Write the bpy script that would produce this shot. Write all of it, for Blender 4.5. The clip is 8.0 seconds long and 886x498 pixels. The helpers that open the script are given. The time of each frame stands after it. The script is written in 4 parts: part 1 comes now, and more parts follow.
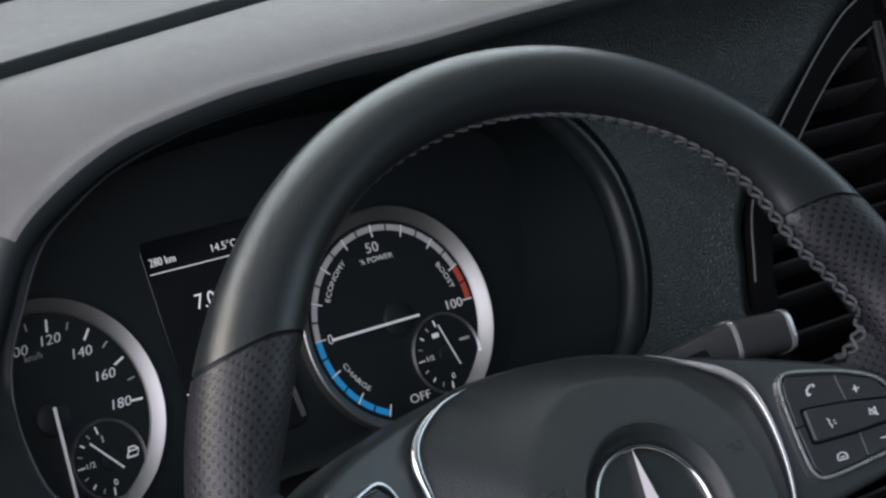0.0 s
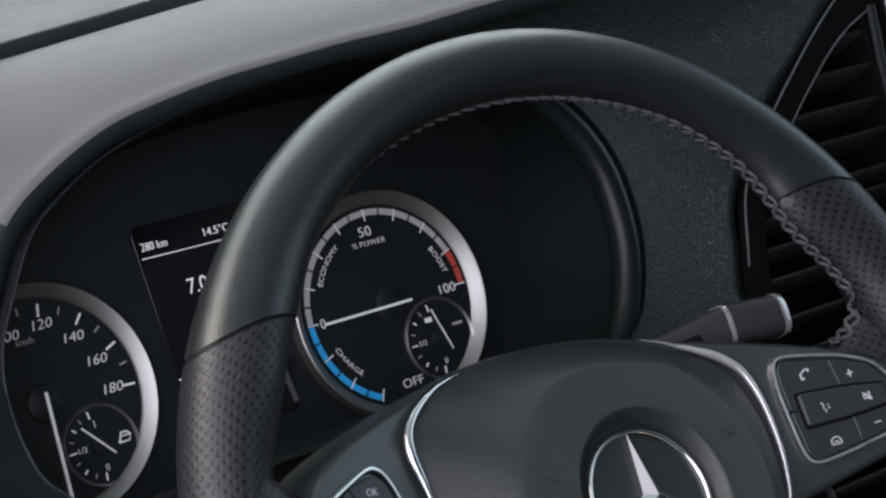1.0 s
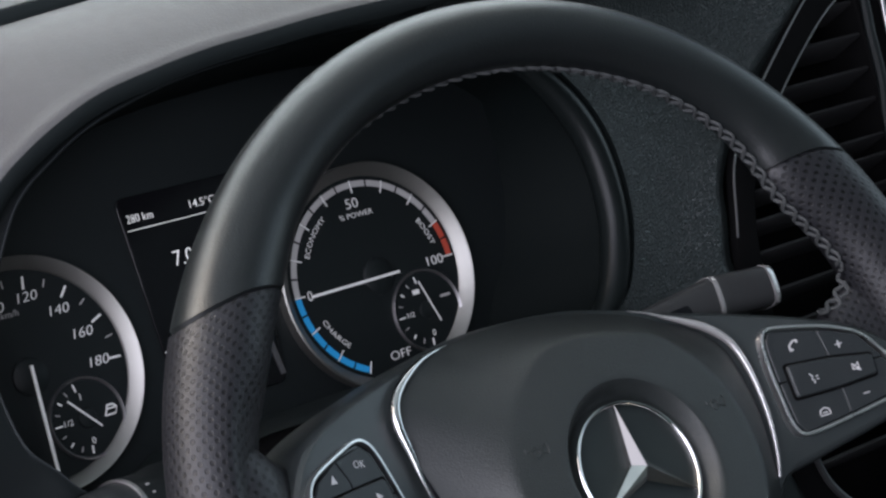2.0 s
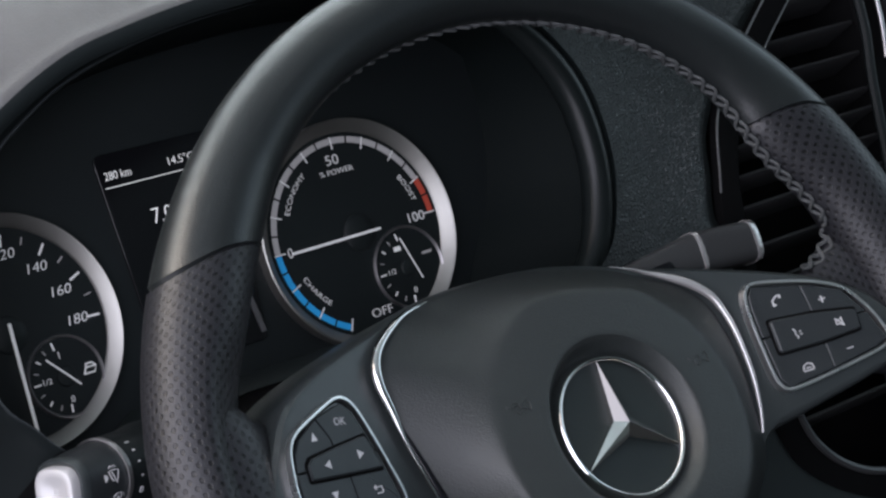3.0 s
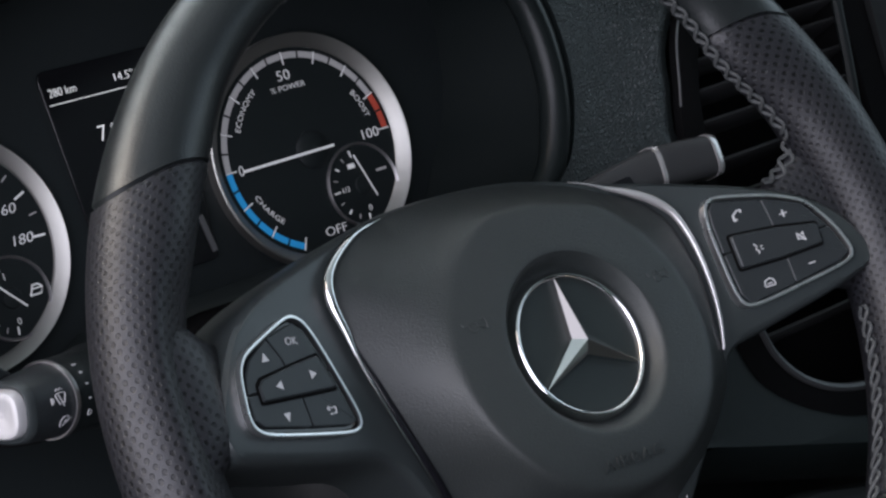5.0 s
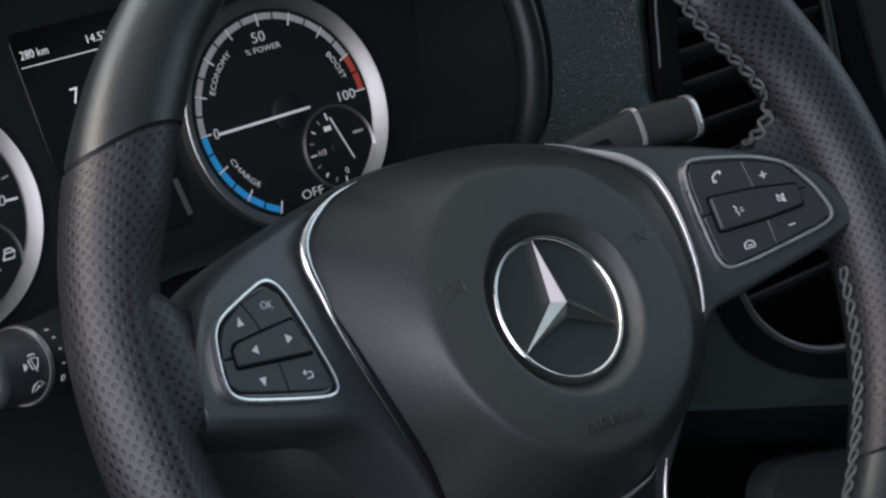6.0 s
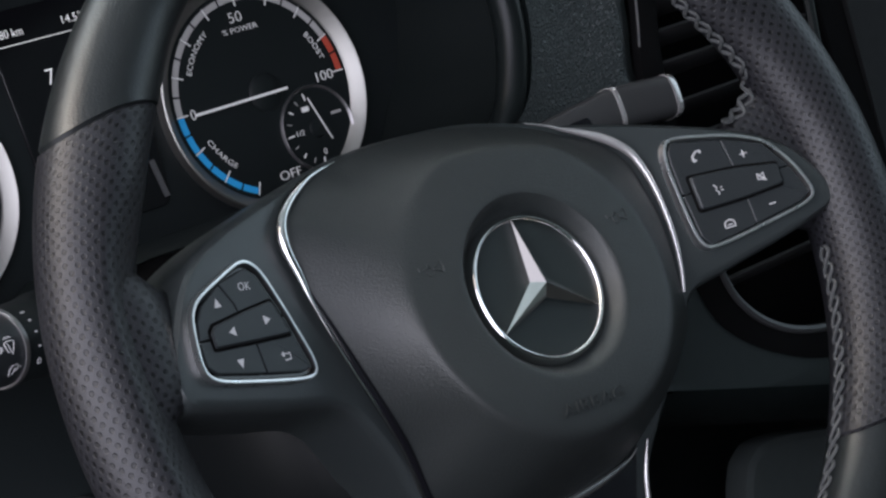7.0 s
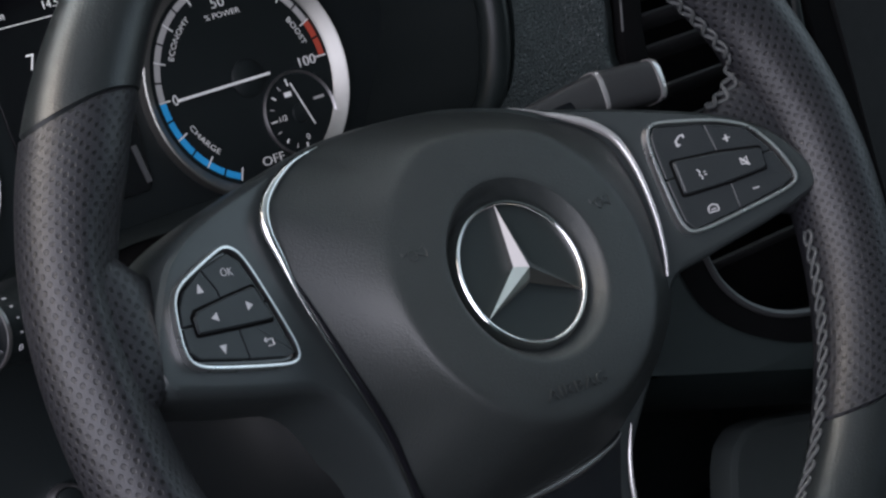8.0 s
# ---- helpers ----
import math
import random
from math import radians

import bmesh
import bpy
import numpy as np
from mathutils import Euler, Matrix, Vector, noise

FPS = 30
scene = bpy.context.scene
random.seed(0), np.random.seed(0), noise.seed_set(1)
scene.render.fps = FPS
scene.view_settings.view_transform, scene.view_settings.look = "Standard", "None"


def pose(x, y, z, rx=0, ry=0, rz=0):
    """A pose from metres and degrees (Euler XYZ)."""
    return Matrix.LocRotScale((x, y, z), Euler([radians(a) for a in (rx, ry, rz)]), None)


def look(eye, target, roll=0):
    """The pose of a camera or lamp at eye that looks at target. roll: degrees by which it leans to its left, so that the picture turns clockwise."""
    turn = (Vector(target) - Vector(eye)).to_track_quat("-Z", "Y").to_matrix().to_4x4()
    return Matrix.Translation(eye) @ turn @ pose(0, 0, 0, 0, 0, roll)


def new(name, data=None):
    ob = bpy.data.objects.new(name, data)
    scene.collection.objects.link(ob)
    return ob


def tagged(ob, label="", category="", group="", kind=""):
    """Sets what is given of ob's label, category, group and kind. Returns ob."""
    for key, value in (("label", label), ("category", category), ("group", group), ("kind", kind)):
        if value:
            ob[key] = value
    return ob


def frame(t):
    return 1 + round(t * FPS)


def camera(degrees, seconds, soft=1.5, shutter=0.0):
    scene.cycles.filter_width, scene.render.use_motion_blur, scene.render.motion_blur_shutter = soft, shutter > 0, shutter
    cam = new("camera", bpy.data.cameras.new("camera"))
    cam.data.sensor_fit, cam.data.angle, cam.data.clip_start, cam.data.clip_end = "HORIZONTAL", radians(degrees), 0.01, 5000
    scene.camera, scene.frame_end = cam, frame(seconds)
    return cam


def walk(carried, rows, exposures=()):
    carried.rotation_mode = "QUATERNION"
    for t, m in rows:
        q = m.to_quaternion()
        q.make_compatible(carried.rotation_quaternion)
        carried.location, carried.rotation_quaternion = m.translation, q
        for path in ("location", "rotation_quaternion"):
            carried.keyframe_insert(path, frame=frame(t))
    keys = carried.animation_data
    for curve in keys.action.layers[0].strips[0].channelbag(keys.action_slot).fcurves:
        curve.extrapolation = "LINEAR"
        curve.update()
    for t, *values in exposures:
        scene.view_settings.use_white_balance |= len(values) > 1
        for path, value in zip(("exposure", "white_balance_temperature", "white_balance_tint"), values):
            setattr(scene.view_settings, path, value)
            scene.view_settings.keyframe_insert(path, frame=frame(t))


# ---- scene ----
LENS = 24.47
BASE = Vector((0.0, 0.0, 0.75))  # the steering wheel's hub over the cab floor
cam = camera(LENS, 8.0, soft=2.5)
# seconds, eye from the hub in metres, heading to the right of straight ahead, pitch, lean to the left
PATH = [
    (0, -0.4916, -0.4837, 0.3507, 38.723, -19.796, 0.114),
    (0.5, -0.4921, -0.4818, 0.3499, 38.91, -19.949, 0.179),
    (1, -0.4908, -0.4809, 0.3487, 39.016, -20.172, 0.187),
    (2.5, -0.4857, -0.4794, 0.3441, 39.424, -21.348, 0.063),
    (3, -0.483, -0.4786, 0.3419, 39.624, -21.916, -0.001),
    (3.5, -0.4797, -0.4769, 0.3399, 39.833, -22.455, -0.043),
    (4, -0.4761, -0.4751, 0.3363, 40.047, -22.951, -0.115),
    (4.5, -0.4735, -0.4731, 0.3345, 40.34, -23.453, -0.102),
    (6, -0.4659, -0.4672, 0.3294, 41.243, -25.023, -0.039),
    (6.5, -0.464, -0.4666, 0.328, 41.448, -25.254, -0.081),
    (7, -0.4629, -0.4655, 0.3263, 41.801, -25.462, -0.08),
    (7.5, -0.4613, -0.4649, 0.325, 42.019, -25.619, -0.063),
    (8, -0.4616, -0.4654, 0.3254, 42.248, -25.848, -0.029),
]


def eye_pose(x, y, z, heading, pitch, lean):
    return Matrix.Translation(BASE) @ pose(x, y, z, 0, 0, -heading) @ pose(0, 0, 0, 90 + pitch) @ pose(0, 0, 0, 0, 0, lean)


walk(cam, [(t, eye_pose(*p)) for t, *p in PATH])

# ---- light ----
world = bpy.data.worlds.new("sky")
scene.world = world
world.use_nodes = True
wn = world.node_tree.nodes
sky = wn.new("ShaderNodeTexSky")
sky.sky_type, sky.sun_disc = "NISHITA", False
sky.air_density, sky.dust_density, sky.ozone_density = 0.7, 5.0, 0.3
sky.sun_elevation, sky.sun_rotation = radians(48), radians(-60)
wn["Background"].inputs["Strength"].default_value = 0.2
world.node_tree.links.new(sky.outputs["Color"], wn["Background"].inputs["Color"])
sun = new("sun", bpy.data.lights.new("sun", "SUN"))
sun.data.energy, sun.data.angle, sun.data.color = 0.5, radians(25), (1.0, 0.98, 0.96)
sun.matrix_world = look((-3, 2.2, 4.2), (0, 0, 0.7))


def window_light(name, eye, target, width, height, watts, color):
    lamp = new(name, bpy.data.lights.new(name, "AREA"))
    lamp.data.shape, lamp.data.size, lamp.data.size_y = "RECTANGLE", width, height
    lamp.data.energy, lamp.data.color = watts, color
    lamp.matrix_world = look(eye, target)
    return lamp


window_light("windscreen_daylight", (0.15, 0.62, 1.40), (0.05, 0.0, 0.75), 1.3, 0.7, 10.8, (0.94, 0.99, 1.01))
window_light("open_door_daylight", (-0.76, -0.40, 1.13), (0.0, -0.12, 0.82), 1.1, 0.8, 12.0, (0.95, 0.935, 1.09))
window_light("passenger_window_daylight", (1.42, -0.15, 1.20), (0.0, 0.0, 0.85), 1.1, 0.6, 2.5, (0.80, 0.98, 1.02))
scene.view_settings.exposure = 0.0


# ---- materials ----
def material(name, base, rough=0.5, metal=0.0, grain=0.0, scale=900.0, kind="noise", vary=0.15, coat=0.0, spec=0.5, wear=0.12, emit=0.0):
    """Grain: depth of the fine relief; vary: change of tone at large scale; wear: change of gloss."""
    m = bpy.data.materials.new(name)
    m.use_nodes = True
    n, l = m.node_tree.nodes, m.node_tree.links
    b = n["Principled BSDF"]
    b.inputs["Metallic"].default_value = metal
    b.inputs["Coat Weight"].default_value = coat
    b.inputs["Specular IOR Level"].default_value = spec
    co = n.new("ShaderNodeTexCoord")
    big = n.new("ShaderNodeTexNoise")
    big.inputs["Scale"].default_value, big.inputs["Detail"].default_value = 22.0, 5.0
    l.new(co.outputs["Object"], big.inputs["Vector"])
    ramp = n.new("ShaderNodeMapRange")
    ramp.inputs["To Min"].default_value, ramp.inputs["To Max"].default_value = 1 - vary, 1 + vary
    l.new(big.outputs["Fac"], ramp.inputs["Value"])
    mix = n.new("ShaderNodeVectorMath")
    mix.operation = "SCALE"
    mix.inputs[0].default_value = base
    l.new(ramp.outputs["Result"], mix.inputs["Scale"])
    l.new(mix.outputs["Vector"], b.inputs["Base Color"])
    fine = n.new("ShaderNodeTexNoise")
    fine.inputs["Scale"].default_value, fine.inputs["Detail"].default_value = 160.0, 4.0
    l.new(co.outputs["Object"], fine.inputs["Vector"])
    rr = n.new("ShaderNodeMapRange")
    rr.inputs["To Min"].default_value, rr.inputs["To Max"].default_value = rough * (1 - wear), min(1.0, rough * (1 + wear))
    l.new(fine.outputs["Fac"], rr.inputs["Value"])
    l.new(rr.outputs["Result"], b.inputs["Roughness"])
    if grain:
        if kind == "pebble":
            tex = n.new("ShaderNodeTexVoronoi")
            tex.feature = "DISTANCE_TO_EDGE"
            crease = n.new("ShaderNodeMapRange")
            crease.interpolation_type = "SMOOTHSTEP"
            crease.inputs["From Max"].default_value = 0.35
            l.new(tex.outputs["Distance"], crease.inputs["Value"])
            out = crease.outputs["Result"]
        elif kind == "leather":
            tex = n.new("ShaderNodeTexVoronoi")
            tex.feature = "SMOOTH_F1"
            out = tex.outputs["Distance"]
        else:
            tex = n.new("ShaderNodeTexNoise")
            tex.inputs["Detail"].default_value = 3.0
            out = tex.outputs["Fac"]
        tex.inputs["Scale"].default_value = scale
        l.new(co.outputs["Object"], tex.inputs["Vector"])
        bump = n.new("ShaderNodeBump")
        bump.inputs["Strength"].default_value, bump.inputs["Distance"].default_value = 1.0, grain
        l.new(out, bump.inputs["Height"])
        l.new(bump.outputs["Normal"], b.inputs["Normal"])
    if emit:
        l.new(mix.outputs["Vector"], b.inputs["Emission Color"])
        b.inputs["Emission Strength"].default_value = emit
    return m


def perforated_leather(name, base, rough):
    """Leather with rows of small punched holes, laid out in metres along and round the grip."""
    m = material(name, base, rough, grain=0.00005, scale=1300.0, kind="leather", vary=0.12, spec=0.38)
    n, l = m.node_tree.nodes, m.node_tree.links
    b = n["Principled BSDF"]
    uv = n.new("ShaderNodeUVMap")
    uv.uv_map = "hide"
    turn = n.new("ShaderNodeVectorRotate")
    turn.rotation_type = "Z_AXIS"
    turn.inputs["Angle"].default_value = radians(45)
    l.new(uv.outputs["UV"], turn.inputs["Vector"])
    pitch = n.new("ShaderNodeVectorMath")
    pitch.operation = "SCALE"
    pitch.inputs["Scale"].default_value = 1.0 / 0.0033
    l.new(turn.outputs["Vector"], pitch.inputs[0])
    cell = n.new("ShaderNodeVectorMath")
    cell.operation = "FRACTION"
    l.new(pitch.outputs["Vector"], cell.inputs[0])
    away = n.new("ShaderNodeVectorMath")
    away.operation = "DISTANCE"
    away.inputs[1].default_value = (0.5, 0.5, 0.0)
    l.new(cell.outputs["Vector"], away.inputs[0])
    hole = n.new("ShaderNodeMapRange")
    hole.interpolation_type = "SMOOTHSTEP"
    hole.inputs["From Min"].default_value, hole.inputs["From Max"].default_value = 0.19, 0.31
    l.new(away.outputs["Value"], hole.inputs["Value"])
    old = b.inputs["Base Color"].links[0].from_socket
    dark = n.new("ShaderNodeMix")
    dark.data_type = "RGBA"
    dark.inputs[6].default_value = (0.0015, 0.0015, 0.0018, 1)
    l.new(hole.outputs["Result"], dark.inputs[0])
    l.new(old, dark.inputs[7])
    l.new(dark.outputs[2], b.inputs["Base Color"])
    pit = n.new("ShaderNodeBump")
    pit.inputs["Strength"].default_value, pit.inputs["Distance"].default_value = 1.0, 0.00012
    l.new(hole.outputs["Result"], pit.inputs["Height"])
    l.new(b.inputs["Normal"].links[0].from_socket, pit.inputs["Normal"])
    l.new(pit.outputs["Normal"], b.inputs["Normal"])
    return m


SMOOTH = material("smooth_leather", (0.0100, 0.0122, 0.0127), 0.34, grain=0.00007, scale=1500.0, kind="leather", vary=0.1, spec=0.5)
PERFORATED = perforated_leather("perforated_leather", (0.0145, 0.0150, 0.0178), 0.43)
THREAD = material("thread", (0.052, 0.056, 0.057), 0.65, grain=0.0001, scale=3000.0)
HUB = material("soft_plastic", (0.028, 0.034, 0.035), 0.37, grain=0.00005, scale=2600.0, vary=0.08)
COVER = material("airbag_plastic", (0.0176, 0.0212, 0.0211), 0.47, grain=0.00022, scale=1500.0, vary=0.08)
PLATE = material("emblem_plate_plastic", (0.012, 0.0170, 0.0170), 0.5, spec=0.35, vary=0.05)
LEVER = material("lever_plastic", (0.032, 0.033, 0.034), 0.45, grain=0.00003, scale=2500.0, vary=0.06)
BUTTON = material("button_rubber", (0.0150, 0.0185, 0.0205), 0.46, grain=0.00003, scale=3000.0, vary=0.08)
GLOSS = material("gloss_black", (0.006, 0.006, 0.008), 0.13, vary=0.05, wear=0.4)
BRIGHT = material("brushed_chrome", (0.78, 0.77, 0.77), 0.30, metal=1.0, vary=0.03, wear=0.3)
CHROME = material("chrome", (0.68, 0.67, 0.67), 0.05, metal=1.0, vary=0.03, wear=0.4)
SATIN = material("satin_metal", (0.46, 0.45, 0.455), 0.40, metal=1.0, vary=0.02, wear=0.04)
BEAD = material("bead_plastic", (0.007, 0.0095, 0.0095), 0.33, vary=0.05, spec=0.2)
BEZEL = material("bezel_metal", (0.36, 0.352, 0.330), 0.46, metal=1.0, vary=0.02, wear=0.04)
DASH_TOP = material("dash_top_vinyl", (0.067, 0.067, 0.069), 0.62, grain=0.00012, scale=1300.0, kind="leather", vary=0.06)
DASH = material("dash_vinyl", (0.019, 0.0245, 0.0245), 0.46, spec=0.42, grain=0.00042, scale=560.0, kind="pebble", vary=0.1)
LOWER = material("lower_fascia_plastic", (0.012, 0.0170, 0.0168), 0.55, spec=0.3, grain=0.00006, scale=1500.0, vary=0.1)
CONSOLE = material("console_plastic", (0.050, 0.060, 0.060), 0.6, spec=0.4, grain=0.00012, scale=900.0, vary=0.1)
SHROUD = material("shroud_plastic", (0.0065, 0.0078, 0.0082), 0.45, spec=0.14, grain=0.00004, scale=1600.0, vary=0.08)
DARK = material("dark_plastic", (0.0075, 0.0103, 0.0108), 0.5, spec=0.28, grain=0.00004, scale=1800.0, vary=0.1)
ROUGH = material("rough_plastic", (0.007, 0.0075, 0.008), 0.7, spec=0.25, grain=0.0001, scale=1500.0, vary=0.1)
SLAT = material("slat_plastic", (0.026, 0.026, 0.027), 0.36, vary=0.1, spec=0.5)
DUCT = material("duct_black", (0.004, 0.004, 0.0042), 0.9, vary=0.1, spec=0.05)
BINNACLE = material("binnacle_black", (0.0042, 0.0062, 0.0062), 0.6, spec=0.06, grain=0.00004, scale=1800.0, vary=0.1)
FACE = material("dial_face", (0.0074, 0.0098, 0.0104), 0.45, spec=0.3, grain=0.00001, scale=5000.0, vary=0.05)
SCREEN = material("screen_glass", (0.004, 0.004, 0.005), 0.2, vary=0.02)
PRINT = material("white_print", (0.72, 0.72, 0.72), 0.6, vary=0.03, emit=0.13)
GREY_PRINT = material("grey_print", (0.36, 0.35, 0.35), 0.6, vary=0.03, emit=0.08)
RED_PRINT = material("red_print", (0.40, 0.055, 0.032), 0.6, vary=0.03, emit=0.08)
BLUE_PRINT = material("blue_print", (0.013, 0.225, 0.50), 0.6, vary=0.03, emit=0.30)
GLOW = material("lit_display", (0.8, 0.8, 0.8), 0.6, vary=0.02, emit=0.42)
SYMBOL = material("button_print", (0.5, 0.5, 0.51), 0.55, vary=0.04)
BUTTON_SILVER = material("silver_paint", (0.46, 0.455, 0.46), 0.36, metal=0.2, vary=0.04)
BAND = material("polished_silver", (0.62, 0.60, 0.595), 0.26, metal=0.7, vary=0.03)
GLASS = material("window_glass", (0.9, 0.95, 0.95), 0.02, vary=0.01)
GLASS.node_tree.nodes["Principled BSDF"].inputs["Transmission Weight"].default_value = 1.0
HEADLINER = material("headliner_cloth", (0.58, 0.67, 0.68), 0.85, grain=0.0003, scale=500.0)
CABIN = material("cabin_lining", (0.26, 0.33, 0.34), 0.8, grain=0.0003, scale=500.0)
LINING_DARK = material("dark_cloth", (0.14, 0.18, 0.18), 0.85, grain=0.0004, scale=450.0)
SEAT_DARK = material("black_cloth", (0.022, 0.025, 0.026), 0.9, grain=0.0004, scale=450.0)
CARPET = material("floor_carpet", (0.03, 0.03, 0.032), 0.9, grain=0.001, scale=300.0)


# ---- shaping ----
def part(name, bm, mat, parent, label="", smooth=True):
    """Link a bmesh as one mesh under a thing or a part."""
    bmesh.ops.recalc_face_normals(bm, faces=bm.faces)
    me = bpy.data.meshes.new(name)
    bm.to_mesh(me)
    bm.free()
    me.materials.append(mat)
    if smooth:
        me.shade_smooth()
        me.set_sharp_from_angle(angle=radians(38))
        for p in me.polygons:
            if p.loop_total > 6:
                p.use_smooth = False
    ob = new(name, me)
    ob.parent = parent
    if label:
        tagged(ob, label)
    return ob


def thing(name, m, label, category, group="", kind=""):
    ob = new(name)
    ob.empty_display_size = 0.02
    ob.matrix_world = m
    return tagged(ob, label, category, group, kind)


def spline(points, n=8, closed=False):
    """Points of a smooth curve through the given ones."""
    p = [Vector(q) for q in points]
    k, out = len(p), []
    for i in range(k if closed else k - 1):
        a, b, c, d = (p[(i + j) % k] if closed else p[min(max(i + j, 0), k - 1)] for j in (-1, 0, 1, 2))
        for s in range(n):
            t = s / n
            out.append(0.5 * (2 * b + (c - a) * t + (2 * a - 5 * b + 4 * c - d) * t * t + (3 * b - a - 3 * c + d) * t ** 3))
    if not closed:
        out.append(p[-1].copy())
    return out


def loft(rings, closed=True, cap=True):
    """Skin over rings of points with equal counts."""
    bm = bmesh.new()
    vs = [[bm.verts.new(q) for q in r] for r in rings]
    n = len(vs[0])
    for a, b in zip(vs, vs[1:]):
        for i in range(n if closed else n - 1):
            j = (i + 1) % n
            bm.faces.new((a[i], a[j], b[j], b[i]))
    if cap and closed:
        bm.faces.new(vs[0])
        bm.faces.new(vs[-1])
    return bm


def tube(path, radius, seg=10, closed=False, squash=1.0):
    """A round bar along a path; radius: one number or one for each point."""
    path = [Vector(q) for q in path]
    k = len(path)
    rad = radius if isinstance(radius, (list, tuple)) else [radius] * k
    rings, side = [], None
    for i, q in enumerate(path):
        a = path[(i - 1) % k] if closed or i else q
        b = path[(i + 1) % k] if closed or i < k - 1 else q
        d = (b - a).normalized()
        side = d.orthogonal().normalized() if side is None else (side - d * side.dot(d)).normalized()
        up = d.cross(side)
        rings.append([q + rad[i] * (math.cos(2 * math.pi * s / seg) * side + squash * math.sin(2 * math.pi * s / seg) * up) for s in range(seg)])
    if closed:
        rings.append(rings[0])
    bm = loft(rings, cap=not closed)
    if closed:
        bmesh.ops.remove_doubles(bm, verts=bm.verts, dist=1e-6)
    return bm


def shrink(outline, d):
    """The outline moved inwards by d (anticlockwise outlines)."""
    k, out = len(outline), []
    area = sum(outline[i][0] * outline[(i + 1) % k][1] - outline[(i + 1) % k][0] * outline[i][1] for i in range(k))
    s = 1 if area > 0 else -1
    for i, q in enumerate(outline):
        a, b = outline[i - 1], outline[(i + 1) % k]
        t = Vector((b[0] - a[0], b[1] - a[1]))
        t = t.normalized() if t.length > 1e-9 else Vector((1, 0))
        out.append(Vector((q[0] - s * t.y * d, q[1] + s * t.x * d, 0)))
    return out


def flat(q):
    return Vector(q)


def slab(outline, z0, z1, bevel=0.0006, place=flat):
    """A plate with the outline, from z0 up to z1, with a rounded upper edge, laid on a surface by place()."""
    o = [Vector((q[0], q[1], 0)) for q in outline]
    rings = [(o, z0), (o, z1 - bevel), (shrink(o, 0.3 * bevel), z1 - 0.3 * bevel), (shrink(o, bevel), z1)]
    return loft([[place(Vector((q.x, q.y, z))) for q in r] for r, z in rings])


def rounded(points, n=5, pull=0.25):
    """A polygon with its corners rounded."""
    k, out = len(points), []
    for i in range(k):
        a, b, c = (Vector((*points[(i + j) % k][:2], 0)) for j in (-1, 0, 1))
        p, q = b + (a - b) * pull, b + (c - b) * pull
        for s in range(n + 1):
            t = s / n
            out.append(p * (1 - t) ** 2 + b * 2 * t * (1 - t) + q * t * t)
    return out


def disc(radius, cx=0.0, cy=0.0, n=40):
    return [Vector((cx + radius * math.cos(2 * math.pi * i / n), cy + radius * math.sin(2 * math.pi * i / n), 0)) for i in range(n)]


def lathe(profile, n=64, cx=0.0, cy=0.0, a0=0.0, a1=360.0):
    """Turn a profile of (radius, z) round the z axis."""
    full = abs(a1 - a0) > 359.9
    rows = []
    for r, z in profile:
        count = n if full else n + 1
        rows.append([Vector((cx + r * math.cos(radians(a0 + (a1 - a0) * i / n)), cy + r * math.sin(radians(a0 + (a1 - a0) * i / n)), z)) for i in range(count)])
    return loft(rows, closed=full, cap=False)


def writing(name, words, x, y, z, size, mat, parent, turn=0.0, label="", place=flat, thick=0.0001, squeeze=1.0, slant=0.0):
    """Words in the built-in font, centred on x, y, as a thin mesh."""
    cu = bpy.data.curves.new(name, "FONT")
    cu.body, cu.size, cu.align_x, cu.align_y, cu.extrude = words, size, "CENTER", "CENTER", thick
    cu.resolution_u, cu.offset, cu.shear = 3, -0.012 * size, slant
    ob = new(name, cu)
    me = bpy.data.meshes.new_from_object(ob.evaluated_get(bpy.context.evaluated_depsgraph_get()))
    bpy.data.objects.remove(ob)
    m = pose(x, y, z, 0, 0, turn)
    for v in me.vertices:
        v.co = place(m @ Vector((v.co.x * squeeze, v.co.y, v.co.z)))
    me.materials.clear()
    me.materials.append(mat)
    ob = new(name, me)
    ob.parent = parent
    return tagged(ob, label) if label else ob


def bar(x, y, length, width, turn, z0, z1, place=flat):
    """A small printed stroke, as a thin plate."""
    c, s = math.cos(radians(turn)), math.sin(radians(turn))
    pts = [(x + c * a * length / 2 - s * b * width / 2, y + s * a * length / 2 + c * b * width / 2) for a, b in ((-1, -1), (1, -1), (1, 1), (-1, 1))]
    return loft([[place(Vector((*q, z))) for q in pts] for z in (z0, z1)])


def join(*parts_of):
    """One bmesh out of several."""
    out = bmesh.new()
    for b in parts_of:
        me = bpy.data.meshes.new("tmp")
        b.to_mesh(me)
        b.free()
        out.from_mesh(me)
        bpy.data.meshes.remove(me)
    return out


def axes(x, y, z, at):
    m = Matrix((x, y, z)).transposed().to_4x4()
    m.translation = Vector(at) + BASE
    return m


def smooth_step(a, b, x):
    t = min(1.0, max(0.0, (x - a) / (b - a)))
    return t * t * (3 - 2 * t)


